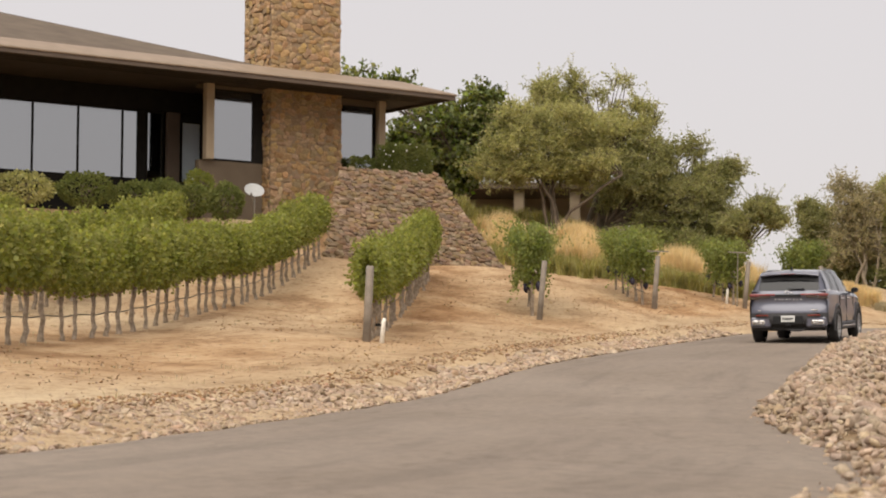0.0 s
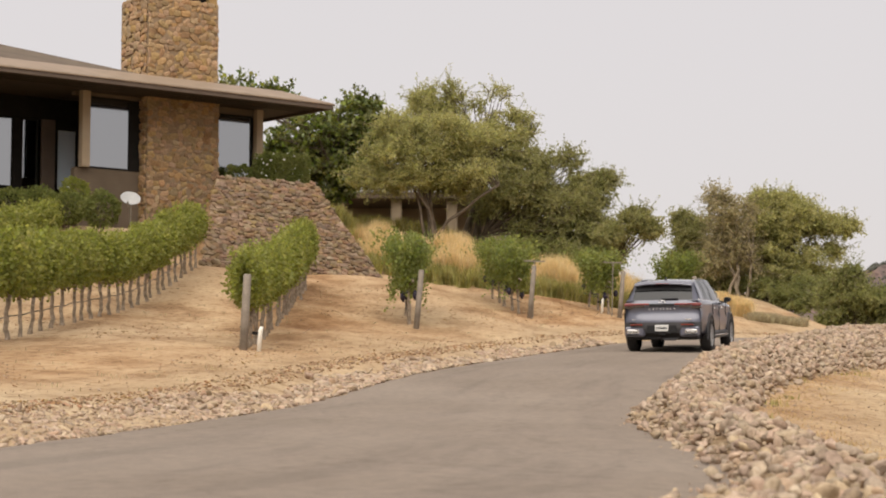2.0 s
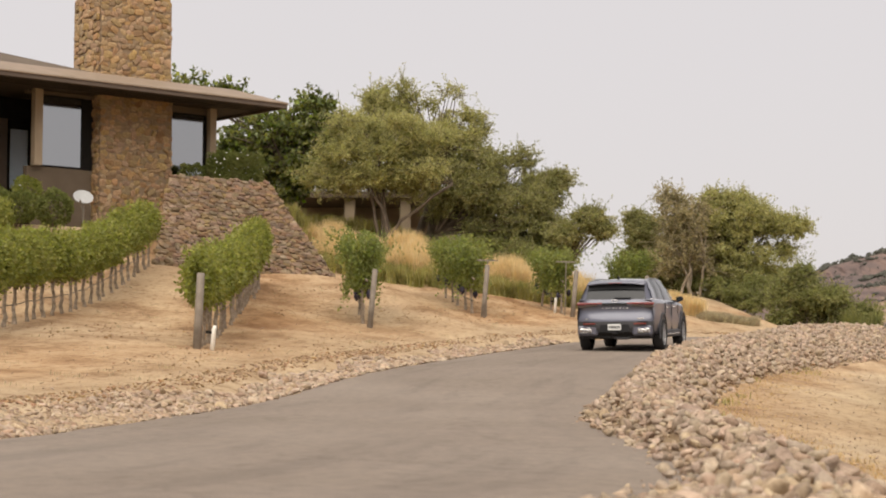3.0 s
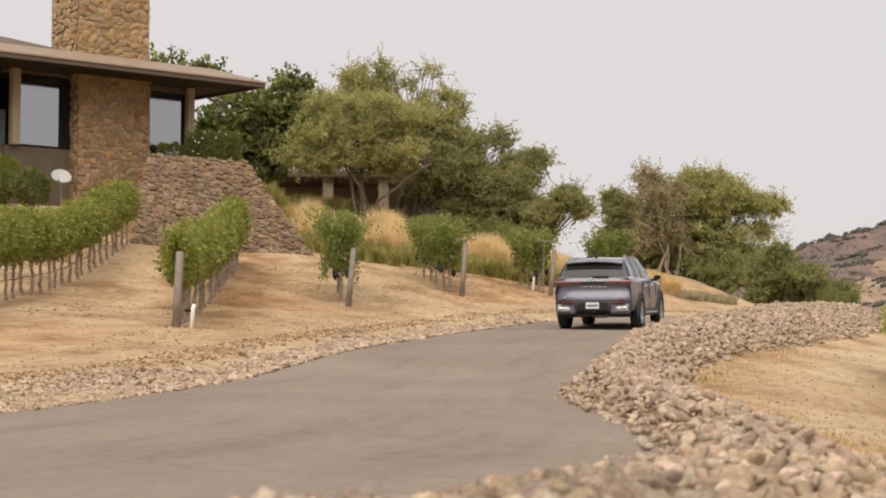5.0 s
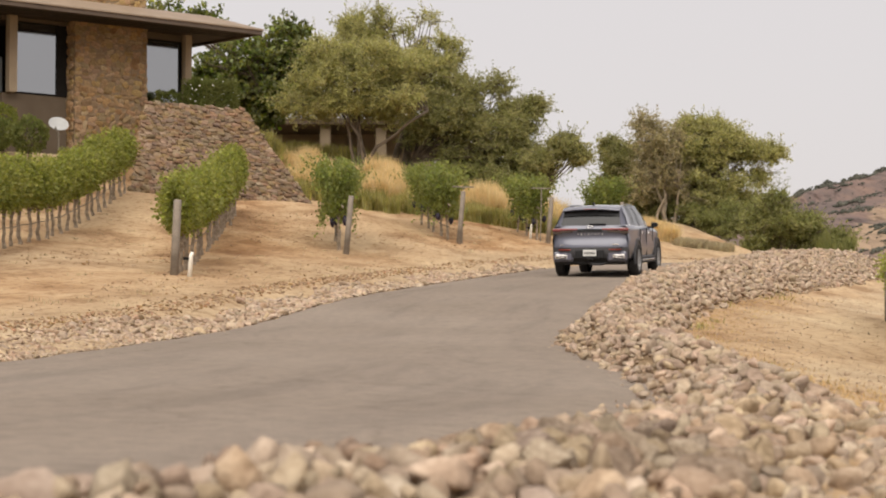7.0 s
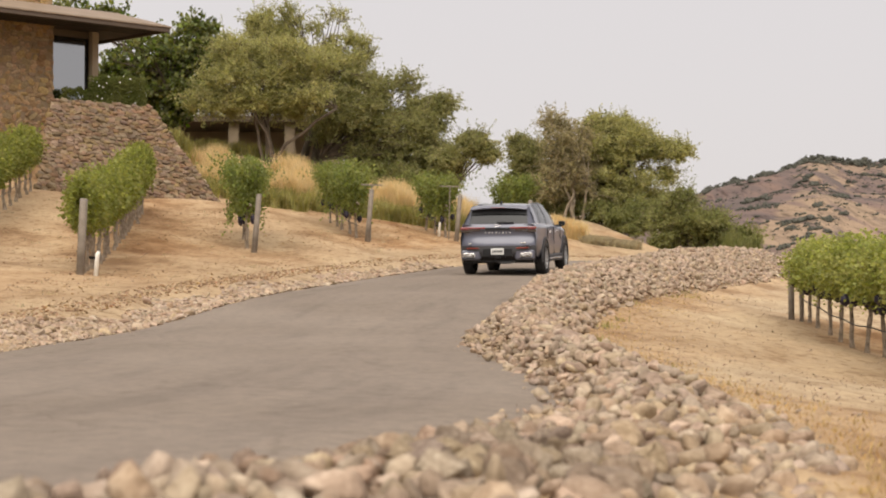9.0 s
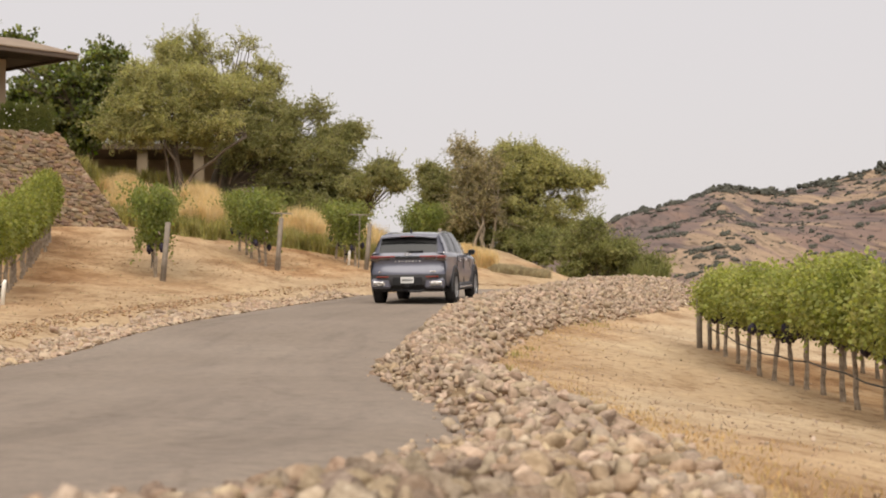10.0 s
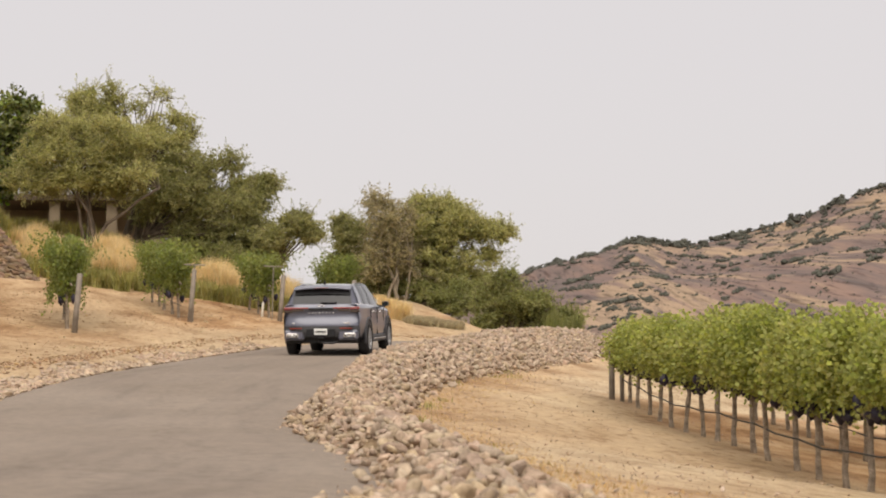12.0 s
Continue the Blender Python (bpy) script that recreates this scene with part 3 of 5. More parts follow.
def vine_row(kinds, x0, y0, x1, y1, gap, label, group, rng, top=1.0, taper=1.0):
    """Vines along a line on the ground, with an end post, stakes, wires and a drip hose."""
    length = math.hypot(x1 - x0, y1 - y0)
    turn = math.degrees(math.atan2(-(x1 - x0), y1 - y0))
    count = int(length / gap)
    for i in range(count):
        t = (i + .5) / count
        x, y = x0 + (x1 - x0) * t, y0 + (y1 - y0) * t
        m = pose(x + rng.normal(0, .03), y, ground(x, y) + terrace(x, y), rng.normal(0, 2), rng.normal(0, 2), turn + (180 if rng.random() < .5 else 0) + rng.normal(0, 4))
        src = kinds[rng.integers(len(kinds))]
        ob = copy_thing(src, m)
        s = rng.uniform(.93, 1.07)
        ob.scale = (s, s * gap / 1.1, s * top * (taper + (1 - taper) * min(1, t * 2.2)))
        tagged(ob, label, "vine", group)
    for name, z, r, mat, lab in (("trellis_wire", .95, .006, STEEL, "thin steel trellis wire strung along the vines"), ("drip_hose", .45, .012, HOSE, "black drip hose strung along the vine trunks")):
        v, f = [], []
        n = max(4, count)
        path = [Vector((x0 + (x1 - x0) * i / n - .07, y0 + (y1 - y0) * i / n, ground(x0 + (x1 - x0) * i / n, y0 + (y1 - y0) * i / n) + z - (.03 if i % 2 else 0))) for i in range(n + 1)]
        tube(v, f, path, [r] * (n + 1), 5)
        tagged(link_mesh(name, v, f, mat), lab, "wire" if name == "trellis_wire" else "hose")


def end_post(x, y, h, r=.075, lean=0.0, turn=0.0):
    v, f = [], []
    tube(v, f, [Vector((0, 0, -.15)), Vector((0, 0, h * .5)), Vector((0, 0, h - .02)), Vector((0, 0, h))], [r, r * .97, r * .95, r * .82], 12)
    ob = tagged(link_mesh("vineyard_post", v, f, GREYWOOD), "weathered grey round wooden vineyard end post", "post", "vineyard end posts")
    ob.matrix_basis = pose(x, y, ground(x, y), 0, lean, turn)
    return ob


def cross_stake(x, y, h):
    bm = bmesh.new()
    box(bm, -.016, -.012, -.1, .016, .012, h)
    box(bm, -.33, -.016, h - .04, .33, .016, h)
    ob = tagged(part("trellis_stake", bm, RUSTSTEEL, bevel=.004), "dull grey steel trellis stake with a crossarm", "stake")
    ob.matrix_basis = pose(x, y, ground(x, y), 0, 1.5, 0)


rng = np.random.default_rng(21)
hill_vines = [vine(s, VINELEAF, 2600, .86, .92, 2.02, .075, 0) for s in (1, 2, 3, 4)]
field_vines = [vine(s, VINELEAF_BRIGHT, 5200, 1.1, .93, 1.84, .058, 8, 0.0, .007, .82, (30, .055)) for s in (11, 12, 13, 14)]
bush_vines = [vine(s, BUSHLEAF, 2300, 1.2, .6, 1.72, .07, 2, 1.1, shoot=(34, .07)) for s in (31, 32)]
vine_row(hill_vines, -10.0, 27.0, -10.15, 67, 1.05, "leafy green grapevine on a bare twisted trunk", "hillside vines", rng)
vine_row(hill_vines, -14.0, 45.0, -14.2, 63, 1.1, "leafy green grapevine on a bare twisted trunk", "hillside vines", rng)
vine_row(hill_vines, -18.0, 42.0, -18.3, 60, 1.1, "leafy green grapevine on a bare twisted trunk", "hillside vines", rng)
vine_row(hill_vines, -5.45, 42.2, -6.55, 66, 1.1, "leafy green grapevine on a bare twisted trunk", "hillside vines", rng)
for px, py, ph, bush, aside, tall in ((-2.57, 55.6, 1.58, 6, .6, 1.34), (.52, 63.9, 1.62, 7, 1.35, 1.16), (3.48, 68.1, 1.53, 4.6, .95, 1.14), (6.4, 74.0, 1.52, 3, .8, 1.2)):
    end_post(px, py, ph, .08, 5.0 if px < 6 else 1.5)
    vine_row(bush_vines, px - .2, py + .5, px - aside, py + bush, 1.15, "bushy grapevine at the end of its row", "row-end vines", rng, tall)
end_post(-5.37, 41.6, 1.52, .085, 2.5)
cross_stake(.62, 64.2, 1.78)
cross_stake(3.25, 68.5, 1.78)
for k in range(4):
    vine_row(field_vines, 8.92 + 2.5 * k, 40.5 - .4 * k, 7.22 + 2.5 * k, 13, 1.25, "lush yellow-green grapevine in the lower field", "field vines", rng, 1.0, .84 if k == 0 else .95)
end_post(8.66, 40.3, 1.0, .06)
end_post(8.8, 40.0, 1.0, .045)
for src in hill_vines + field_vines + bush_vines:
    for o in (*src.children_recursive, src):
        bpy.data.objects.remove(o)


# ---- trees ----
def tree(name, x, y, height, crown, leaf, label, seed, z=None, stems=1, leaves=16000, size=.11, clump=.75, bare=.25, sprays=0, bark=BARK):
    """A tree: tapered stems with limbs that reach into clumps of leaves. crown: swellings of (dx, dy, z, half width, half depth, half height, clumps, fullness)."""
    rng = np.random.default_rng(seed)
    base = ground(x, y) + terrace(x, y) if z is None else z
    thing = tagged(new(name), label, "tree")
    thing.matrix_basis = pose(x, y, base)
    v, f, centres, radii, thick = [], [], [], [], []
    for dx, dy, cz, a, b, c, n, full in crown:
        for _ in range(n):
            p = rng.normal(size=3)
            p /= np.linalg.norm(p)
            p *= rng.uniform(.35, 1) ** .6
            centres.append(np.array([dx + p[0] * a, dy + p[1] * b, cz + p[2] * c]))
            radii.append(clump * rng.uniform(.55, 1.25))
            thick.append(full * rng.uniform(.7, 1.3))
    feet = [Vector((rng.normal(0, .25) * (stems > 1), rng.normal(0, .2) * (stems > 1), -.3)) for _ in range(stems)]
    tops = []
    for foot in feet:
        lean = Vector((rng.normal(0, .62) if stems > 1 else rng.normal(0, .15), rng.normal(0, .3), 0))
        path = [foot + lean * (i / 5) ** 1.3 * 1.4 + Vector((rng.normal(0, .05), rng.normal(0, .05), (height * bare + .3) * i / 5)) for i in range(6)]
        r = .035 * height / math.sqrt(stems)
        tube(v, f, path, [r * 1.25, r, r * .9, r * .82, r * .75, r * .68], 8)
        tops.append((path[-1], r * .65))
    for c, rad in zip(centres, radii):
        if rng.random() < .6:
            start, r = tops[rng.integers(len(tops))]
            end = Vector(c)
            if end.z < start.z - .5:
                start = start - Vector((0, 0, min(start.z * .4, start.z - end.z)))
            mid = start.lerp(end, .5) + Vector((rng.normal(0, .25), rng.normal(0, .25), .35))
            tube(v, f, [start, start.lerp(mid, .5), mid, mid.lerp(end, .6), end], [r * .5, r * .38, r * .26, r * .15, .01], 5)
    weight = np.array(radii) ** 2 * np.array(thick)
    counts = (weight / weight.sum() * leaves).astype(int)
    pts, outs = [], []
    per = 20
    for c, rad, k in zip(centres, radii, counts):
        m = max(3, k // per)
        d = rng.normal(size=(m, 3)) + np.array([0, 0, .25])
        d /= np.linalg.norm(d, axis=1)[:, None]
        reach = rad * rng.uniform(.55, 1.0, m) ** .7 * (1.05 + .45 * np.sin(d @ rng.normal(size=3) * 4))
        flat = np.array([rng.uniform(.9, 1.4), rng.uniform(.9, 1.4), rng.uniform(.6, 1.0)])
        step = rng.uniform(.3, 1.05, (m, per))
        bend = rng.normal(0, .22, (m, 1, 3)) * rad
        line = c + (d * reach[:, None] * flat)[:, None, :] * step[:, :, None] + bend * (step ** 2)[:, :, None] + rng.normal(0, .035 + .05 * rad, (m, per, 3))
        pts.append(line.reshape(-1, 3))
        outs.append(np.repeat(d, per, axis=0))
        for j in range(0, m, 5):
            a, e = Vector(c), Vector(c + d[j] * reach[j] * flat * 1.06 + bend[j, 0] * 1.1)
            tube(v, f, [a, a.lerp(e, .5) + Vector(bend[j, 0] * -.2), e], [.018, .011, .004], 3)
    for _ in range(sprays):
        j = rng.integers(len(centres))
        d = rng.normal(size=3) + np.array([0, 0, .7])
        d /= np.linalg.norm(d)
        far = centres[j] + d * radii[j] * .6
        n = 16
        line = far + np.outer(np.linspace(0, 1, n), d * rng.uniform(.35, .85)) + rng.normal(0, .035, (n, 3))
        pts.append(line)
        outs.append(np.tile(d, (n, 1)))
        tube(v, f, [Vector(centres[j]), Vector(far), Vector(line[-1])], [.016, .01, .004], 3)
    link_mesh("trunk", v, f, bark, thing)
    lv, lf = leaf_cloud(np.concatenate(pts), size, rng, 1.6, .15, np.concatenate(outs) * .7)
    array_mesh("crown", lv, lf, leaf, thing)
    return thing


tree("olive_tree", -3.28, 86.00, 5.2, [(-1.08, 0, 3.15, 2.07, 2.2, 1.14, 58, 1), (0.74, 0, 4.13, 1.89, 2.11, 0.76, 37, 1), (-2.43, 0, 2.43, 1.04, 1.26, 0.53, 23, 1), (0.9, 0, 2.55, 1.6, 1.99, 0.62, 30, 1), (-1.33, 0, 4.62, 1.07, 1.29, 0.39, 17, 1)], OAKLEAF, "spreading olive-green tree with slender leaning stems", 3, stems=6, leaves=100000, size=0.056, clump=0.6, bare=0.42, sprays=150)
tree("oak_tree", -2.24, 90.00, 7.5, [(-0.38, 0, 6.69, 0.47, 0.64, 0.66, 15, 0.55), (-1.65, 0, 6.41, 0.66, 0.83, 0.42, 17, 1), (-0.8, 0, 5.76, 1.06, 1.22, 0.42, 20, 1), (0.64, 0, 6.37, 0.27, 0.44, 0.22, 5, 0.4), (1.6, 0, 6.81, 0.47, 0.64, 0.32, 7, 0.3), (1.13, 0, 5.81, 0.66, 0.83, 0.42, 8, 0.25), (2.47, 0, 5.64, 0.57, 0.73, 0.27, 10, 0.5), (2.92, 0, 5.11, 0.42, 0.59, 0.22, 5, 0.4), (1.76, 0, 4.84, 1.45, 1.62, 0.42, 23, 1), (1.16, 0, 3.96, 1.55, 1.71, 0.81, 31, 1)], OAKLEAF, "tall airy oak with an open uneven crown", 8, stems=2, leaves=40000, size=0.058, clump=0.45, bare=0.4, sprays=150)
tree("oak_tree", 0.31, 89.00, 5.3, [(0.2, 0, 4.29, 1.25, 1.45, 0.82, 34, 1), (-0.5, 0, 3.06, 1.98, 2.18, 1.06, 49, 1), (1.55, 0, 2.49, 1.86, 2.06, 1.13, 52, 1), (2.86, 0, 3.25, 0.89, 1.09, 0.91, 26, 1), (3.7, 0, 3.75, 0.5, 0.63, 0.4, 13, .6), (2.12, 0, 4.53, 0.42, 0.58, 0.33, 10, .35), (1.9, 0, 4.9, .3, .4, .22, 5, .3), (2.64, 0, 1.78, 1.86, 2.06, 0.82, 40, 1), (0.0, 0, 1.73, .75, 1.33, 0.5, 16, 1), (3.9, 0, 1.44, 0.5, 0.77, 0.55, 12, 1), (1.93, 0, 0.68, 2.22, 2.2, 0.62, 37, 1), (0.1, 0, 0.88, .7, 1.2, 0.43, 10, 1), (3.75, 0, 0.4, 0.55, 0.92, 0.55, 13, 1)], OAKLEAF_DARK, "dense dark green oak on the hillside", 12, stems=3, leaves=140000, size=0.06, clump=0.5, bare=0.25, sprays=110)
tree("oak_tree", 4.07, 87.00, 3.3, [(1.17, 0, 2.79, 0.64, 0.8, 0.31, 18, 1), (1.7, 0, 2.32, 0.31, 0.47, 0.22, 10, 1), (0.05, 0, 2.0, 0.5, 0.8, 0.4, 11, 1)], OAKLEAF_DARK, "low dark green oak with a drooping side limb", 14, stems=1, leaves=26000, size=0.062, clump=0.42, bare=0.3, sprays=80)
tree("sycamore_tree", -7.38, 89.00, 7.2, [(-1.23, 0, 4.13, 2.08, 2.2, 0.8, 37, 1), (0.47, 0, 4.86, 0.94, 1.16, 0.89, 20, 1), (-3.68, 0, 5.8, 0.87, 1.09, 0.25, 9, 0.4), (-4.78, 0, 6.4, 0.41, 0.63, 0.15, 4, 0.3), (-2.7, 0, 5.85, 0.63, 0.85, 0.2, 8, 0.4), (-2.9, 0.3, 3.3, .75, .8, .7, 14, 1), (0.24, 0, 2.53, 0.99, 1.21, 0.99, 23, 1), (-1.3, 0.4, 2.7, 1.3, 1.3, .8, 22, 1), (-0.61, 0, 1.43, 0.51, 0.73, 0.51, 8, 1), (0.7, 0, 5.6, .75, .7, .3, 9, .5), (1.52, 0, 5.05, 0.31, 0.53, 0.26, 5, 0.4), (1.21, 0, 3.75, 0.75, 0.97, 0.99, 17, 1)], SYCAMORE, "broad-leaved bright green sycamore beside the house", 17, stems=1, leaves=18000, size=0.135, clump=0.62, bare=0.35, sprays=90)
tree("oak_tree", 9.01, 95.00, 3.7, [(-0.8, 0, 2.48, 0.83, 1.03, 0.78, 23, 1), (0.12, 0, 1.32, 1.51, 1.71, 1.14, 34, 1), (-1.2, 0, 3.13, 0.32, 0.52, 0.37, 8, 1), (-1.15, 0, 1.6, .7, 1.0, .6, 14, 1), (-0.4, 0, 0.6, 1.35, 1.55, 0.5, 20, 1), (0.91, 0, 0.5, 1.5, 1.94, 0.5, 22, 1)], OAKLEAF_DARK, "dense dark green oak on the hillside", 29, stems=2, leaves=66000, size=0.062, clump=0.5, bare=0.2, sprays=120)
tree("dry_tree", 9.86, 92.00, 4.6, [(-0.02, 0, 3.27, 1.07, 1.25, 0.87, 29, 1), (-0.52, 0, 1.99, 1.17, 1.35, 1.07, 29, 1), (0.5, 0, 1.5, 0.82, 1.0, 0.82, 14, 1), (-0.95, 0, 4.2, 0.25, 0.4, 0.35, 8, 1)], TWIGLEAF, "half-dead tree with bare brown twigs", 27, stems=4, leaves=20000, size=0.06, clump=0.5, bare=0.3, sprays=520, bark=DRYBARK)
tree("oak_tree", 11.51, 93.00, 5.2, [(0.24, 0, 3.75, 1.68, 1.87, 1.02, 49, 1), (-0.66, 0, 2.92, 0.82, 1.01, 1.07, 20, 1), (0.24, 0, 4.68, 0.97, 1.16, 0.31, 17, 1), (1.8, 0, 3.73, 0.52, 0.71, 0.77, 14, 1), (2.84, 0, 3.36, 0.72, 0.91, 0.36, 13, 1), (3.56, 0, 3.55, 0.31, 0.51, 0.21, 5, 1), (0.77, 0, 2.29, 1.48, 1.67, 0.87, 31, 1), (2.79, 0, 2.45, 0.31, 0.51, 0.42, 7, 0.6), (0.4, 0, 1.3, 1.2, 1.6, 0.4, 15, .7), (2.5, 0, 1.2, 0.6, 1.01, 0.45, 8, .8)], OAKLEAF, "rounded olive-green oak at the bend of the lane", 23, stems=3, leaves=88000, size=0.06, clump=0.5, bare=0.3, sprays=140)
tree("bay_shrub", 12.03, 91.00, 1.7, [(-1.0, 1.5, 1.0, 1.5, 1.5, 0.5, 18, 1), (0.2, -1.2, .4, 1.2, .8, .35, 12, 1), (0.6, 0, 0.86, .9, 1.5, 0.5, 14, 1), (1.6, 0, 0.95, .9, 1.24, 0.55, 14, 1)], BAYLEAF, "dense low brush under the hillside oaks", 43, stems=4, leaves=38000, size=0.065, clump=0.45, bare=0.1, sprays=60)
tree("bay_shrub", 2.70, 88.00, 1.8, [(-2.15, 0, 1.26, 1.5, 1.68, 0.39, 14, 1), (0.1, 0, 0.88, 1.6, 2.03, 0.5, 24, 1)], BAYLEAF, "dense low brush under the hillside oaks", 44, stems=4, leaves=36000, size=0.064, clump=0.45, bare=0.1, sprays=60)
tree("bay_shrub", 14.73, 86.00, 3.4, [(-0.6, 0, 1.65, 1.12, 1.29, 0.91, 31, 1), (-1.21, 0, 2.66, 0.67, 0.84, 0.58, 17, 1), (0.48, 0, 1.3, 0.86, 1.03, 0.91, 20, 1), (1.69, 0, 1.15, 0.39, 0.56, 0.53, 10, 1), (-1.68, 0, 1.28, 0.77, 0.94, 0.67, 14, 1)], BAYLEAF, "low green shrub thicket beside the lane", 33, stems=4, leaves=56000, size=0.062, clump=0.45, bare=0.1, sprays=260)


# ---- grasses ----
def grass_bed(name, spots, mat, label, seed, blades, low, high, spread, width, swell=None):
    """Tufts of arching blades in one mesh. spots: x, y."""
    rng = np.random.default_rng(seed)
    vs, k = [], 0
    for x, y in spots:
        n = blades
        h = rng.uniform(low, high, n) * rng.uniform(.8, 1.15) * (swell(x, y) if swell else 1)
        a, r = rng.uniform(0, 6.283, n), spread * rng.uniform(.2, 1, n)
        root = np.stack([x + rng.normal(0, .09, n), y + rng.normal(0, .09, n), np.full(n, ground(x, y) + terrace(x, y) - .02)], 1)
        tip = root + np.stack([np.cos(a) * r, np.sin(a) * r, h], 1)
        mid = root * .45 + tip * .55 + np.stack([-np.cos(a) * r * .18, -np.sin(a) * r * .18, h * .08], 1)
        side = np.stack([-np.sin(a), np.cos(a), np.zeros(n)], 1) * (width * rng.uniform(.6, 1.3, n))[:, None]
        vs.append(np.stack([root - side, root + side, mid + side * .9, mid - side * .9, tip], 1).reshape(-1, 3))
    v = np.concatenate(vs)
    i = np.arange(len(v) // 5)[:, None] * 5
    f = np.concatenate([i + np.array([[0, 1, 2]]), i + np.array([[0, 2, 3]]), i + np.array([[3, 2, 4]])])
    return tagged(array_mesh(name, v, f, mat), label, "grass", kind="stuff")


def scattered(n, seed, x0, x1, near, far):
    r = np.random.default_rng(seed)
    out = []
    for _ in range(n):
        x = r.uniform(x0, x1)
        a = near(x)
        out.append((x, a + r.uniform(0, far)))
    return out


gold_line = lambda x: 75.0 + .25 * x * (x > 0)
MOUNDS = [(-5.1, .8, .95), (-4.0, .4, .7), (-2.1, .95, 1.05), (-.7, .4, .8), (.3, .5, .95), (1.7, 1.2, 1.12), (3.1, .3, .75), (4.35, .3, .9)]
mound = lambda x, y: max((h * math.sqrt(max(0, 1 - ((x - c + .2 * math.sin(y * 1.3 + c)) / r) ** 2)) for c, r, h in MOUNDS))
beds = [q for q in scattered(460, 51, -6.3, 5.0, gold_line, 5.0) if mound(*q) > .15]
green_beds = [q for q in scattered(520, 50, -6.6, 6.4, gold_line, 4.5) if mound(*q) < .3]
low_beds = scattered(90, 52, 6.5, 9.0, lambda x: 78.4 + .3 * (x - 6), 2.2)
grass_bed("golden_grass", beds, GOLDGRASS, "tall golden feathery grass along the top of the bank", 53, 170, .6, 1.25, .5, .011, mound)
grass_bed("golden_grass", low_beds, GOLDGRASS, "shorter golden grass beside the lane", 63, 140, .42, .78, .3, .012)
grass_bed("straw_mound", scattered(60, 65, 8.9, 11.0, lambda x: 78.2 + .2 * (x - 9), 1.4), DRYLEAF, "low mound of dry straw grass by the lane", 66, 90, .15, .35, .3, .01)
grass_bed("green_grass", green_beds + scattered(160, 67, -9, -1, lambda x: 86.5 + 0 * x, 7.5) + [s for s in scattered(300, 54, -6.3, 7.0, lambda x: 73.6 + .2 * x * (x > 0), 2.4) if noise.noise(Vector((s[0] * .5, 3, 2))) > -.2], GREENGRASS, "green and straw grass tufts below the golden grass", 55, 80, .3, .75, .4, .014)
grass_bed("fennel", scattered(16, 70, 15.4, 17.0, lambda x: 84.5 + 0 * x, 1.2), BAYLEAF, "tall feathery green weeds beyond the heaped stones", 71, 110, .7, 1.55, .4, .02)
grass_bed("dead_grass", [s for s in scattered(260, 56, -15, 4, lambda x: 18 + 0 * x, 50) if s[0] < curve_at(ROAD_LEFT, s[1]) - 1.2], DRYLEAF, "sparse dead grass tufts on the dry hillside", 57, 14, .03, .1, .07, .006)


def berm_fringe():
    """Short ochre dead grass and a few green weeds along the outer foot of the heaped cobbles."""
    r = np.random.default_rng(72)
    dry, weeds = [], []
    for i in range(1150):
        y = 7.5 + 40 * r.random() ** 1.4
        v = abs(r.normal(0, .5)) * (1 + noise.noise(Vector((y * .3, 4, 4))))
        q = (curve_at(ROAD_RIGHT, y) + berm_width(y) - .05 + v, y)
        (weeds if i % 65 == 0 and v < .5 else dry).append(q)
    grass_bed("dead_grass", dry, OCHREGRASS, "short ochre dead grass beside the heaped cobbles", 73, 10, .015, .055, .07, .004)
    grass_bed("weed", weeds, GREENGRASS, "small green weeds at the edge of the cobbles", 74, 22, .06, .16, .09, .006)


berm_fringe()


def rusty_litter():
    """Crumbs of rusty bark and soil strewn round the rows of vines."""
    rng = np.random.default_rng(68)
    spots = []
    for _ in range(15000):
        y = rng.uniform(12, 74)
        x = rng.uniform(-14, 5)
        if rng.random() < .3:
            x = curve_at(ROAD_LEFT, y) - rng.uniform(.8, 1.7)
        if x < curve_at(ROAD_LEFT, y) - .75 and (x > curve_at(ROAD_LEFT, y) - 1.75 or noise.noise(Vector((x * .35, y * .12, 5))) > .02):
            spots.append((x, y, ground(x, y) + terrace(x, y) + .008, float(np.clip(rng.lognormal(-3.15, .45), .02, .11))))
    rust = material("rusty_litter", [(.20, .12, .065), (.27, .17, .095), (.34, .23, .135)], 4, 40, .95, .4, .01, vary="island", spread=.35, space="World")
    tagged(joined_rocks("soil_litter", spots, rust, 69, None, .6, .4), "rusty brown crumbs of soil and bark on the hillside", "litter", kind="stuff")


rusty_litter()


# ---- house ----
HOUSE = Matrix(((.7506, -.6606, 0, -6.71), (.6606, .7506, 0, 77.0), (0, 0, 1, 0), (0, 0, 0, 1)))
PANE = glass_material("coated_glass")
pb = PANE.node_tree.nodes["Principled BSDF"]
pb.inputs["Base Color"].default_value, pb.inputs["Metallic"].default_value, pb.inputs["Roughness"].default_value = (.38, .39, .40, 1), 1.0, .06

# Pale blue-grey puts daylight into a pane whose mirror image would be black.
PALE_PANE = material("blue_grey_pane", [(.40, .46, .52), (.48, .54, .60)], 1, 30, .3, .05, .002, gloss=.6)


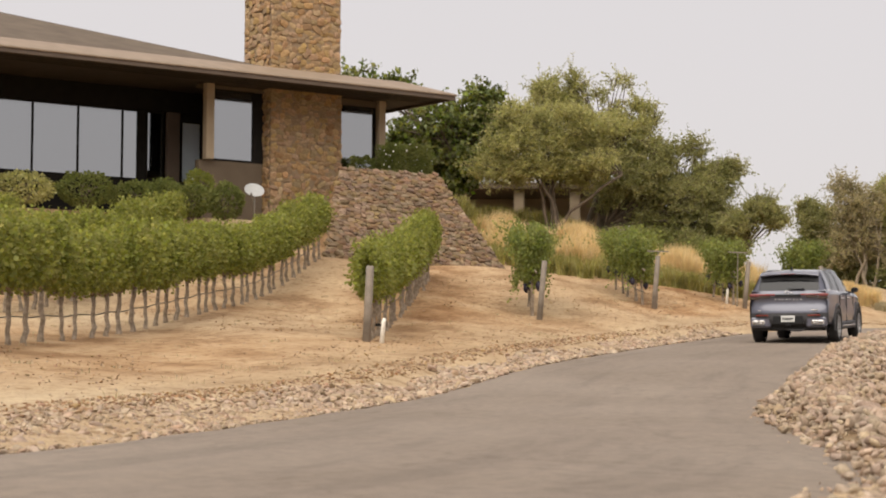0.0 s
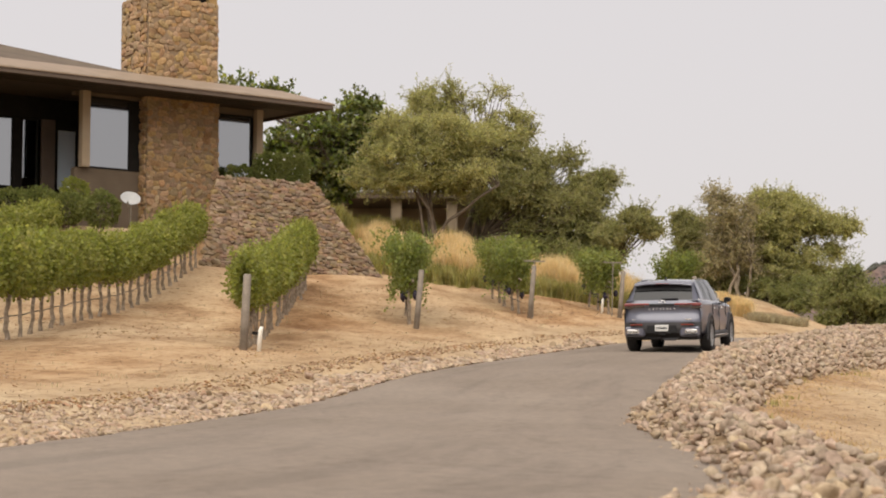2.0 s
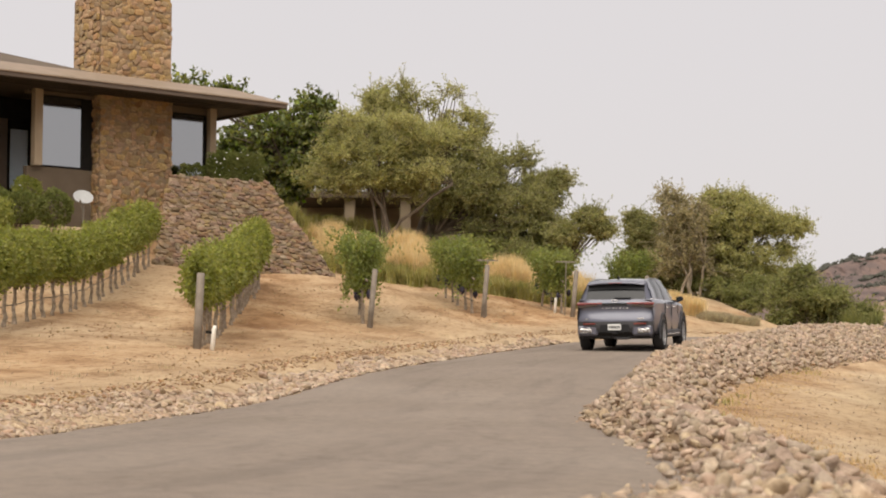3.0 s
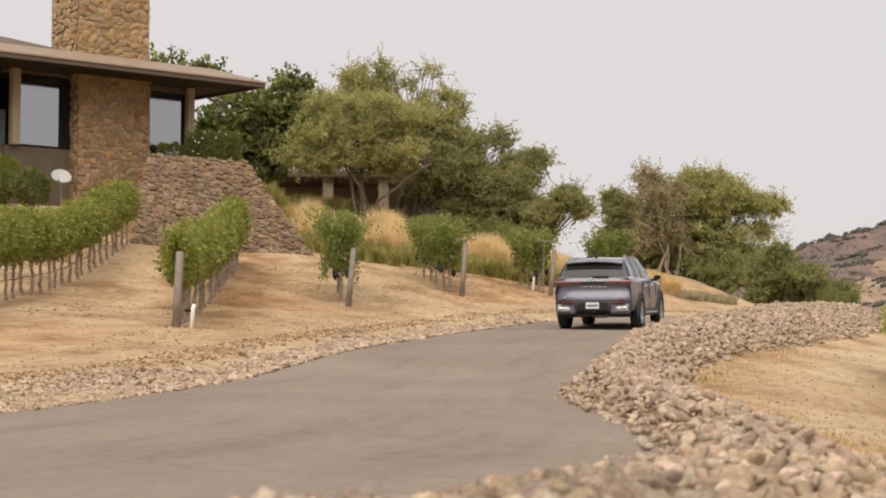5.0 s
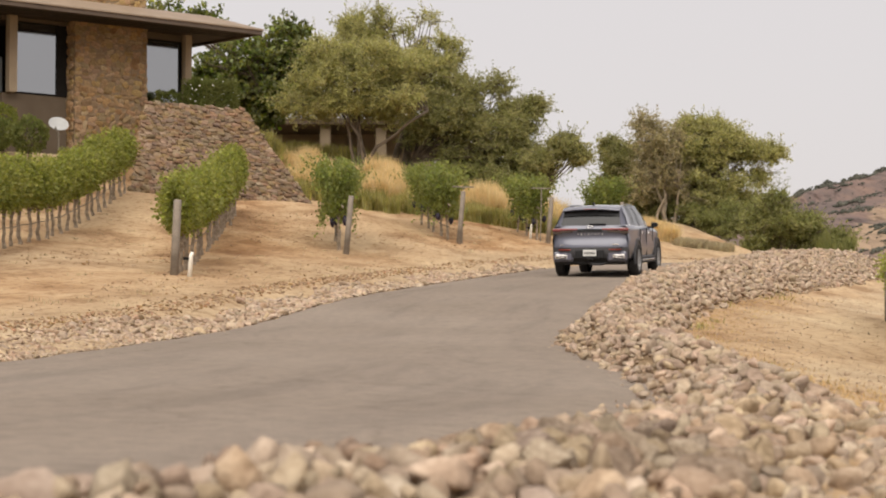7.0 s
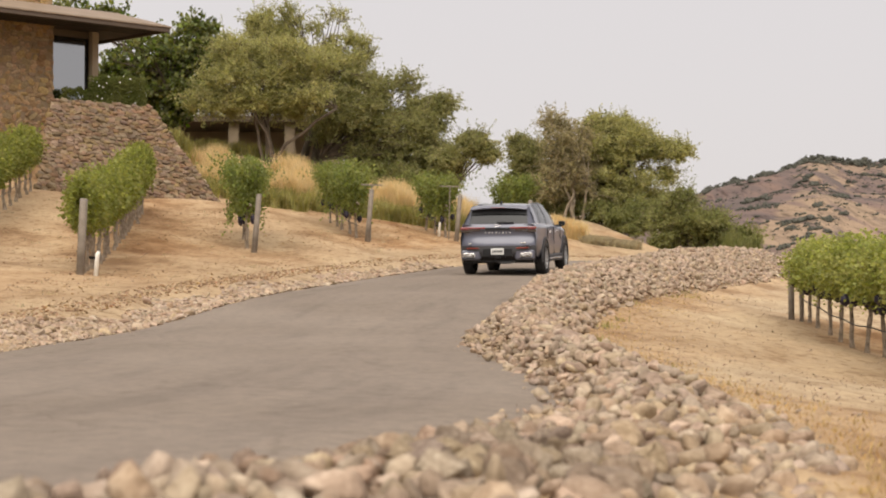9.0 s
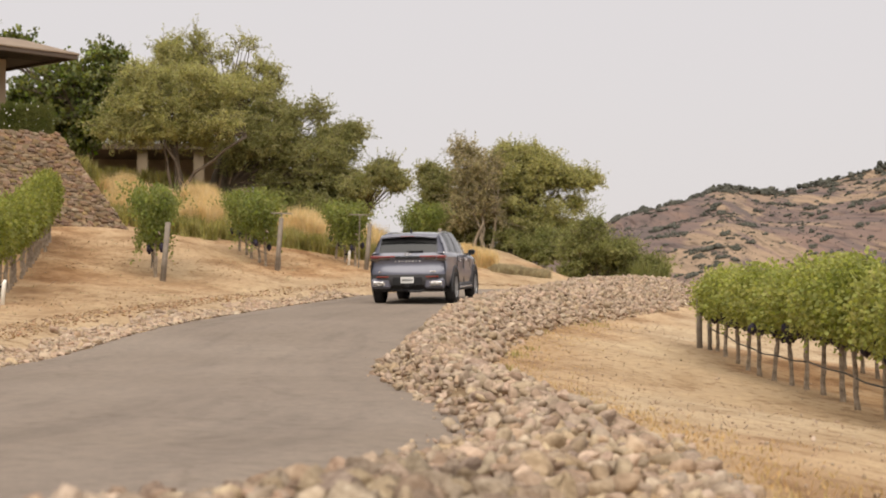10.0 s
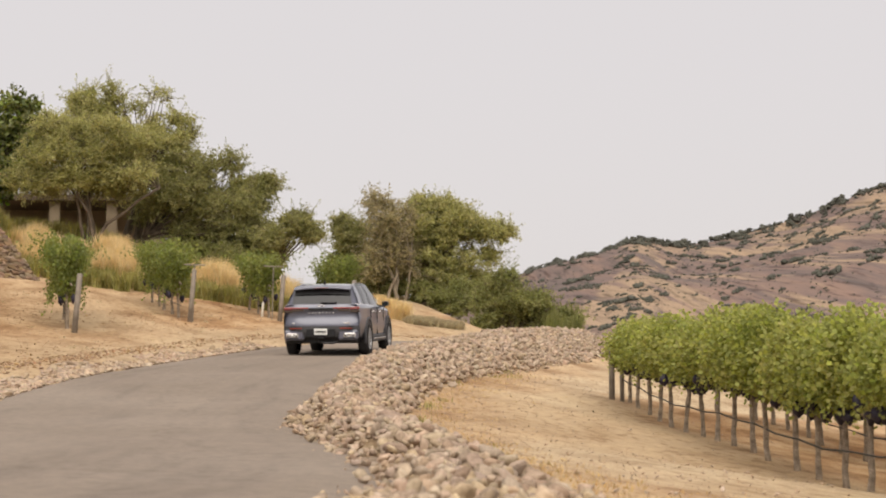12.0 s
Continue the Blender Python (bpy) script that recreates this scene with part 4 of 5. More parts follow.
def stone_meshes(mat, seed, count=10):
    """Rough quarried face stones, one unit wide and high, their outer side towards -y."""
    rng, out = np.random.default_rng(seed), []
    for _ in range(count):
        bm = bmesh.new()
        box(bm, -.5, -.5, -.5, .5, .5, .5)
        for p in bm.verts:
            p.co += Vector(rng.normal(0, .09, 3))
        bmesh.ops.bevel(bm, geom=bm.edges[:], offset=.2, segments=1, affect="EDGES", clamp_overlap=True)
        for p in bm.verts:
            p.co += Vector(rng.normal(0, .035, 3))
        me = bpy.data.meshes.new("stone")
        bm.to_mesh(me)
        bm.free()
        me.materials.append(mat)
        out.append(me)
    return out


def lay_stones(parent, meshes, m, width, height, stone_w, stone_h, seed, depth=.16, limit=300, mat=None, inside=None, tumble=.16):
    """Courses of stones on a face: m maps (along, out, up) to the place; joints stay open down to the core. Past the limit they are joined into one part."""
    rng = np.random.default_rng(seed)
    z, spots = 0.0, []
    while z < height - .05:
        h = stone_h * rng.uniform(.7, 1.4)
        x = -rng.uniform(0, stone_w * .5)
        while x < width:
            w = stone_w * rng.uniform(.55, 1.5)
            a, b = max(x, 0), min(x + w, width)
            if b - a > .08 and (inside is None or inside((a + b) / 2, z + h / 2)):
                spots.append(m @ Matrix.LocRotScale(((a + b) / 2, rng.uniform(-.04, .03), min(z + h / 2 + rng.normal(0, h * .18), height)), Euler((rng.normal(0, .1), rng.normal(0, tumble), rng.normal(0, .1))), ((b - a) * rng.uniform(.9, 1.1), depth * rng.uniform(.8, 1.3), h * rng.uniform(.85, 1.25))))
            x += w
        z += h
    rest_v, rest_f, base = [], [], 0
    for i, q in enumerate(reversed(spots)):
        me = meshes[rng.integers(len(meshes))]
        if i < limit:
            ob = new("stone", me)
            ob.parent = parent
            ob.matrix_basis = q
        else:
            rest_v += [q @ p.co for p in me.vertices]
            rest_f += [tuple(k + base for k in f.vertices) for f in me.polygons]
            base += len(me.vertices)
    if rest_f:
        tagged(link_mesh("lower_masonry", rest_v, rest_f, mat, parent, flat=True), kind="stuff")


def window(parent, x0, x1, z0, z1, y, name="window", frame_w=.06, split=(), glass=None):
    """A fixed window: a dark frame round one or more panes. x runs to the facade's right."""
    win = tagged(new(name), "fixed window of grey reflecting glass in a dark frame")
    win.parent = parent
    bm = bmesh.new()
    for a in (x0, x1 - frame_w):
        box(bm, a, y - .05, z0, a + frame_w, y + .07, z1)
    for c in (z0, z1 - frame_w):
        box(bm, x0 + frame_w, y - .045, c, x1 - frame_w, y + .065, c + frame_w)
    part("frame", bm, DARK, win)
    cuts = [x0 + frame_w, *split, x1 - frame_w]
    for i in range(len(cuts) - 1):
        a, b = cuts[i] + (.03 if i else 0), cuts[i + 1] - (.03 if i < len(cuts) - 2 else 0)
        bm = bmesh.new()
        box(bm, a, y - .006, z0 + frame_w, b, y + .006, z1 - frame_w)
        part("pane", bm, glass or PANE, win)
        if i:
            bm = bmesh.new()
            box(bm, cuts[i] - .03, y - .045, z0 + frame_w, cuts[i] + .03, y + .06, z1 - frame_w)
            part("mullion", bm, DARK, win)
    return win


def house():
    h = tagged(new("house"), "low modern hillside house with a stone chimney and deep eaves", "house")
    h.matrix_basis = HOUSE
    def block(name, mat, *b, label="", bevel=.015):
        bm = bmesh.new()
        for q in b:
            box(bm, *q)
        return part(name, bm, mat, h, label, bevel)
    far, zf, zs = -34.0, 7.2, 11.72
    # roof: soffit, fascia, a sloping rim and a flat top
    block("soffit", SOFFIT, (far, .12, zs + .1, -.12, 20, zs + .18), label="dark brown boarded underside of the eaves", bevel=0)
    block("fascia", FASCIA, (far, -.02, zs, 0, .12, zs + .15), (-.12, .125, zs, 0, 20, zs + .15), label="brown eaves board with a pale drip edge")
    block("drip_edge", EDGE, (far, -.07, zs + .152, .05, .16, zs + .22), (-.16, .165, zs + .152, .05, 20, zs + .22))
    v = [(far, -.05, zs + .224), (.03, -.05, zs + .224), (.03, 20.05, zs + .224), (far, 20.05, zs + .224), (far, 1.4, zs + .74), (-1.4, 1.4, zs + .74), (-1.4, 18.6, zs + .74), (far, 18.6, zs + .74)]
    link_mesh("roof", v, [(0, 1, 5, 4), (1, 2, 6, 5), (2, 3, 7, 6), (3, 0, 4, 7), (4, 5, 6, 7), (3, 2, 1, 0)], EDGE, h, "low pale tan roof rim", flat=True)
    v = [(far, 1.3, zs + .70), (-7.3, 1.3, zs + .70), (-7.3, 18.7, zs + .70), (far, 18.7, zs + .70), (far + 8.7, 10, zs + 3.45), (-16.0, 10, zs + 3.45)]
    link_mesh("upper_roof", v, [(0, 1, 5, 4), (1, 2, 5), (2, 3, 4, 5), (3, 0, 4), (3, 2, 1, 0)], ROOFING, h, "darker brown hipped roof", flat=True)
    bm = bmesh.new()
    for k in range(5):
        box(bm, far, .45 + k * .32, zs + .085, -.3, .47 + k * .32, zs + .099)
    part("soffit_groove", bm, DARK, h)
    # walls
    block("end_wall", STUCCO, (-1.5, 2.75, zf, -1.3, 18, zs + .1))
    block("right_wall", STUCCO, (-3.6, 2.62, zf, -1.3, 2.75, 9.1))
    block("lintel", STUCCO, (-3.6, 2.62, 11.56, -1.3, 2.75, zs + .1))
    window(h, -3.6, -1.87, 9.1, 11.56, 2.62)
    block("column", PALEWOOD, (-1.82, 2.35, zf, -1.53, 2.6, zs + .1), label="pale tan square column")
    block("panel_wall", STUCCO, (-9.4, 2.62, 6.2, -6.7, 2.9, 9.1), label="plain brown wall panel below the window")
    block("lintel", STUCCO, (-9.4, 2.62, 11.68, -6.7, 2.9, zs + .1))
    window(h, -8.92, -7.13, 9.1, 11.68, 2.66, frame_w=.07)
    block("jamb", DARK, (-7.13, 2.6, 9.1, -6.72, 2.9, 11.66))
    block("column", PALEWOOD, (-9.28, 2.3, 9.1, -8.96, 2.58, zs + .1), label="pale tan square column")
    # Near-black walls and header: the shade of the recess is put into the colour.
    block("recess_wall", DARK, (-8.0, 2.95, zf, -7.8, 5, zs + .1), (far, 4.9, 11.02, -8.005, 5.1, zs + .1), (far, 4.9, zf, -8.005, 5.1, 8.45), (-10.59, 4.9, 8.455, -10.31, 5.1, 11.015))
    window(h, -8.88, -8.02, 8.46, 10.74, 4.95, glass=PALE_PANE)
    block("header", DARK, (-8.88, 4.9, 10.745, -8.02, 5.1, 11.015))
    block("recess_post", FASCIA, (-9.48, 4.82, zf, -8.96, 5.0, 11.02), label="dark brown post between the windows")
    window(h, -10.3, -9.62, 8.46, 11.0, 4.95)
    window(h, -27.4, -10.6, 8.46, 11.01, 4.95, split=[-25.8, -24.2, -22.5, -20.6, -18.6, -16.7, -14.75, -13.0, -11.25])
    block("back_wall", STUCCO, (far, 18, zf, -1.3, 18.2, zs + .1))
    block("far_wall", STUCCO, (far, 5.2, zf, far + .2, 18, zs + .1))
    # stone pier and chimney
    pier = block("stone_pier", MORTAR, (-6.7, 2.19, 5.2, -3.64, 2.9, zs + .1), label="pier of rough brown and tan stones", bevel=0)
    chimney = block("chimney", MORTAR, (-6.82, 1.99, zs + .2, -3.84, 3.9, 15.4), label="broad chimney of rough brown and tan stones", bevel=0)
    # No hole here: a solid near-black block stands for the flue's inner shade.
    block("flue_opening", DARK, (-6.5, 2.3, 15.41, -4.0, 3.7, 15.9), label="near-black block for the shade below the chimney cap")
    block("chimney_cap", STEEL, (-6.75, 2.0, 15.92, -3.8, 3.95, 16.1), label="grey metal chimney cap")
    block("corner_post", WALLSTONE, (-6.7, 2.05, 15.41, -5.3, 2.29, 15.9))
    block("corner_post", WALLSTONE, (-4.2, 2.05, 15.41, -3.85, 2.29, 15.9))
    stones = stone_meshes(WALLSTONE, 71)
    for name, width, height, m, n in ((pier, 3.06, zs + .1 - 6.6, pose(-6.7, 2.2, 6.6), 250), (pier, .5, zs + .1 - 6.6, Matrix.Translation((-6.74, 2.72, 6.6)) @ Matrix.Rotation(radians(-90), 4, "Z"), 50), (chimney, 2.98, 3.3, pose(-6.82, 2.0, zs + .4), 190), (chimney, 1.7, 3.3, Matrix.Translation((-6.86, 3.76, zs + .4)) @ Matrix.Rotation(radians(-90), 4, "Z"), 105)):
        lay_stones(name, stones, m, width, height, .27, .17, 72 + n, .075, limit=n, mat=WALLSTONE_JOINED, tumble=.32)
    return h


def stone_bank():
    """The battered stone bank in front of the house terrace, with a sloping right-hand end."""
    b = tagged(new("stone_bank"), "steep bank faced with rough flat brown stones below the house", "stone bank")
    b.matrix_basis = HOUSE
    foot, head, y0, y1 = 4.6, 8.74, -5.5, -.95
    right_top, right_foot, left, left_top = -1.48, -1.48, -9.4, -5.75
    v = [(left, y0, foot), (right_foot, y0, foot), (right_top, y1, head), (left_top, y1, head), (left_top + 1.24, .6, head - .02), (right_top, .6, head - .02), (right_foot, .6, foot), (left + 5.2, .6, foot)]
    link_mesh("core", v, [(0, 1, 2, 3), (3, 2, 5, 4), (1, 6, 5, 2), (0, 3, 4, 7), (6, 7, 4, 5)], MORTAR, b, flat=True)
    stones = stone_meshes(BANKSTONE, 81)
    slope = math.atan2(y1 - y0, head - foot)
    run = math.hypot(y1 - y0, head - foot)
    m = Matrix.Translation((left, y0, foot)) @ Matrix.Rotation(-slope, 4, "X")
    lay_stones(b, stones, m, right_top - left, run, .23, .125, 82, .13, 300, BANKSTONE_JOINED, lambda x, z: left + x > left + (left_top - left) * z / run)
    return b


house()
stone_bank()


# ---- shrubs, dish and small things round the house ----
def leafy_shrub(name, x, y, z, a, b, c, leaf, label, seed, leaves=2600, size=.07, boxy=1.0, flowers=0, turn=0.0):
    rng = np.random.default_rng(seed)
    thing = tagged(new(name), label, "shrub")
    thing.matrix_basis = pose(x, y, z, 0, 0, turn)
    v, f = [], []
    for _ in range(4):
        tube(v, f, [Vector((rng.normal(0, .05), rng.normal(0, .05), -.2)), Vector((rng.normal(0, .2) * a, rng.normal(0, .2) * b, c * .8)), Vector((rng.normal(0, .4) * a, rng.normal(0, .4) * b, c * 1.4))], [.03, .022, .01], 5)
    link_mesh("stem", v, f, BARK, thing)
    d = rng.normal(size=(leaves, 3))
    d /= (np.abs(d) ** (2 * boxy)).sum(1)[:, None] ** (1 / (2 * boxy))
    r = rng.uniform(.55, 1, leaves) ** .4 * (1 + .1 * np.sin(d @ rng.normal(size=3) * 6))
    p = d * r[:, None] * np.array([a, b, c]) + np.array([0, 0, c])
    lv, lf = leaf_cloud(p, size, rng, 1.3, 0, d)
    array_mesh("foliage", lv, lf, leaf, thing)
    if flowers:
        bv, bf = ball(1)
        sel = rng.integers(0, leaves, flowers)
        fv = np.concatenate([bv * .08 * np.array([1, 1, .7]) + p[s] * 1.02 for s in sel])
        ff = np.concatenate([bf + i * len(bv) for i in range(flowers)])
        array_mesh("rose_bloom", fv, ff, PETAL, thing, "white rose blooms", smooth_faces=True)["kind"] = "stuff"
    return thing


def house_place(s, off, z):
    return HOUSE @ Vector((-s, off, z))


p = house_place(2.24, .0, 8.2)
leafy_shrub("rose_hedge", p.x, p.y, p.z, .95, .5, .8, SHRUBLEAF, "clipped hedge with white roses on the stone bank", 91, 26000, .048, 9.0, 90, 41.35)
p = house_place(3.45, .9, 8.2)
leafy_shrub("boxwood", p.x, p.y, p.z, .55, .4, .6, SHRUBLEAF, "low clipped boxwood under the window", 92, 4200, .06, 3.0, 0, 41.35)
for i, (s, off, z, a, c, leaf) in enumerate(((10.7, -1.6, 6.6, .62, .6, SHRUBLEAF), (11.4, -.4, 6.8, .9, .5, SHRUBLEAF), (13.4, -.3, 6.8, .85, .5, SHRUBLEAF), (13.2, -1.9, 6.55, .6, .6, SHRUBLEAF), (15.4, -.5, 6.8, .9, .58, SHRUBLEAF), (17.6, -.5, 6.8, 1.0, .5, OAKLEAF), (19.8, -.8, 6.8, 1.0, .6, SHRUBLEAF), (10.5, .6, 6.9, .5, .8, VINELEAF))):
    p = house_place(s, off, z)
    leafy_shrub("round_shrub", p.x, p.y, p.z, a, a, c, leaf, "rounded clipped green shrub against the house", 100 + i, 2400, .07, 1.0, 7 if i == 7 else 0)


def satellite_dish(place):
    d = tagged(new("satellite_dish"), "white satellite dish on a short mast", "dish")
    d.matrix_basis = Matrix.Translation(place)
    bm = bmesh.new()
    rings, seg = 5, 24
    grid = [[bm.verts.new((math.cos(2 * math.pi * k / seg) * .36 * i / rings, .1 * (i / rings) ** 2, math.sin(2 * math.pi * k / seg) * .33 * i / rings)) for k in range(seg)] for i in range(1, rings + 1)]
    mid = bm.verts.new((0, 0, 0))
    for k in range(seg):
        bm.faces.new((mid, grid[0][k], grid[0][(k + 1) % seg]))
        for i in range(rings - 1):
            bm.faces.new((grid[i][k], grid[i + 1][k], grid[i + 1][(k + 1) % seg], grid[i][(k + 1) % seg]))
    bmesh.ops.transform(bm, matrix=Matrix.Rotation(radians(205), 4, "Z") @ Matrix.Rotation(radians(40), 4, "X"), verts=bm.verts)
    bmesh.ops.solidify(bm, geom=bm.faces[:], thickness=.015)
    part("reflector", bm, material("white_enamel", [(.36, .36, .35), (.43, .43, .42)], 3, 30, .4, .1, .002), d, soft=True)
    v, f = [], []
    tube(v, f, [Vector((0, .12, -1.2)), Vector((0, .12, -.3)), Vector((0, .02, 0))], [.03, .03, .025], 8)
    link_mesh("mast", v, f, STEEL, d)
    v, f = [], []
    tube(v, f, [Vector((0, -.1, -.38)), Vector((0, -.42, -.12))], [.012, .012], 6)
    tube(v, f, [Vector((0, -.40, -.15)), Vector((0, -.48, -.07))], [.04, .03], 8)
    link_mesh("feed_arm", v, f, STEEL, d)


satellite_dish((-13.36, 72.0, 7.83))


def riser(x, y):
    """The white irrigation riser by the end post."""
    v, f = [], []
    tube(v, f, [Vector((0, 0, -.1)), Vector((0, 0, .42)), Vector((.02, 0, .5))], [.045, .045, .03], 10)
    ob = tagged(link_mesh("irrigation_riser", v, f, material("white_pipe", [(.62, .58, .5), (.74, .71, .64)], 5, 40, .5, .1, .003)), "white plastic irrigation riser beside a post", "pipe")
    ob.matrix_basis = pose(x, y, ground(x, y), 0, 4, 0)
    bm = bmesh.new()
    box(bm, -.16, -.03, .33, 0, .03, .39)
    part("valve", bm, DARK, ob, "dark valve handle", .008)


riser(-5.06, 41.6)
riser(2.95, 69.2)


# ---- low pavilion under the trees ----
def pavilion():
    p = tagged(new("pavilion"), "low open pavilion with stone pillars under the trees", "pavilion")
    p.matrix_basis = pose(-5.4, 96, 8.6, 0, 0, 0)
    bm = bmesh.new()
    box(bm, -4.5, -1.5, 1.55, 5.2, 3.5, 1.85)
    part("roof", bm, STUCCO, p, "thick grey-brown flat roof", .03)
    for x in (-2.6, 0.05, 2.6, 4.6):
        bm = bmesh.new()
        box(bm, x - .24, -1.2, -1.2, x + .24, -.7, 1.545)
        part("pillar", bm, PALEWOOD, p, "tan stone pillar", .03)
    bm = bmesh.new()
    box(bm, -4.4, 3.2, -1, 5, 3.4, 1.545)
    part("rear_wall", bm, PALEWOOD, p)


pavilion()


# ---- far hill ----
HILL_LINE = [(-40, 2.0), (-10, 2.0), (3, 2.4), (8, 3.15), (9.8, 3.92), (11.5, 4.37), (12.75, 4.75), (13.8, 4.62), (14.75, 4.70), (16.4, 5.08), (17.9, 5.58), (19.4, 6.1), (24, 7.0), (32, 7.4), (45, 5)]


def hill_height(az, r):
    """Height of the far hillside at a bearing in degrees and a distance in metres."""
    crest = math.tan(radians(curve_at(HILL_LINE, az))) * 1150
    t = (r - 420) / 730
    x, y = r * math.sin(radians(az)), r * math.cos(radians(az))
    rough = noise.fractal(Vector((x * .008, y * .006, 3)), 1, 2, 3) * 8
    gully = 1 - abs(noise.noise(Vector((x * .011 + y * .004, y * .0018, 7)))) * 2.6
    spur = noise.noise(Vector((x * .0065 - y * .003, y * .0022, 2)))
    body = crest * (max(0, t) ** .85 if t < 1 else 1 - .25 * (t - 1))
    return body - 12 * (1 - min(1, max(0, t))) + (rough - 15 * max(0, gully) ** 2 + 11 * spur) * min(1, max(0, t)) * max(0, 1 - abs(t)) ** .3 - 2


def hill_material():
    """Dry grass slopes broken by bands and patches of brown brush."""
    m = bpy.data.materials.new("hillside")
    m.use_nodes = True
    n, l = m.node_tree.nodes, m.node_tree.links
    b = n["Principled BSDF"]
    where = n.new("ShaderNodeNewGeometry").outputs["Position"]

    def layer(scale, stretch, stops, detail=6):
        mp = n.new("ShaderNodeMapping")
        mp.inputs["Scale"].default_value = stretch
        l.new(where, mp.inputs["Vector"])
        t = n.new("ShaderNodeTexNoise")
        t.inputs["Scale"].default_value, t.inputs["Detail"].default_value, t.inputs["Roughness"].default_value, t.inputs["Distortion"].default_value = scale, detail, .62, .6
        l.new(mp.outputs[0], t.inputs["Vector"])
        r = n.new("ShaderNodeValToRGB")
        while len(r.color_ramp.elements) < len(stops):
            r.color_ramp.elements.new(.5)
        for e, (p, c) in zip(r.color_ramp.elements, stops):
            e.position, e.color = p, (*c, 1)
        l.new(t.outputs["Fac"], r.inputs[0])
        return r.outputs[0]

    def blend(kind, one, two, fac=1.0, mask=None):
        x = n.new("ShaderNodeMixRGB")
        x.blend_type, x.inputs[0].default_value = kind, fac
        if mask is not None:
            l.new(mask, x.inputs[0])
        l.new(one, x.inputs[1])
        l.new(two, x.inputs[2])
        return x.outputs[0]

    grass = layer(.09, (1, .03, .5), [(.35, (.20, .145, .105)), (.5, (.285, .205, .138)), (.65, (.245, .18, .125))])
    brush = layer(.12, (1, .03, .5), [(.35, (.105, .085, .078)), (.5, (.148, .108, .095)), (.65, (.20, .135, .108))])
    cover = n.new("ShaderNodeAttribute")
    cover.attribute_name = "brush"
    patch = layer(.13, (1, .03, .5), [(.0, (0, 0, 0)), (1, (1, 1, 1))], 10)
    wide = layer(.03, (1, .04, .6), [(.0, (0, 0, 0)), (1, (1, 1, 1))], 4)
    mixed = n.new("ShaderNodeMath")
    mixed.operation = "ADD"
    l.new(patch, mixed.inputs[0])
    l.new(wide, mixed.inputs[1])
    summed = n.new("ShaderNodeMath")
    summed.operation = "ADD"
    l.new(mixed.outputs[0], summed.inputs[0])
    l.new(cover.outputs["Fac"], summed.inputs[1])
    sharp = n.new("ShaderNodeMapRange")
    sharp.inputs["From Min"].default_value, sharp.inputs["From Max"].default_value = .93, 1.02
    l.new(summed.outputs[0], sharp.inputs["Value"])
    speck = layer(.4, (1, .03, .5), [(.36, (.4, .37, .36)), (.48, (1, 1, 1)), (.7, (1.16, 1.14, 1.1))], 7)
    l.new(blend("MULTIPLY", blend("MIX", grass, brush, mask=sharp.outputs[0]), speck, .8), b.inputs["Base Color"])
    b.inputs["Roughness"].default_value, b.inputs["Specular IOR Level"].default_value = .95, .1
    return m


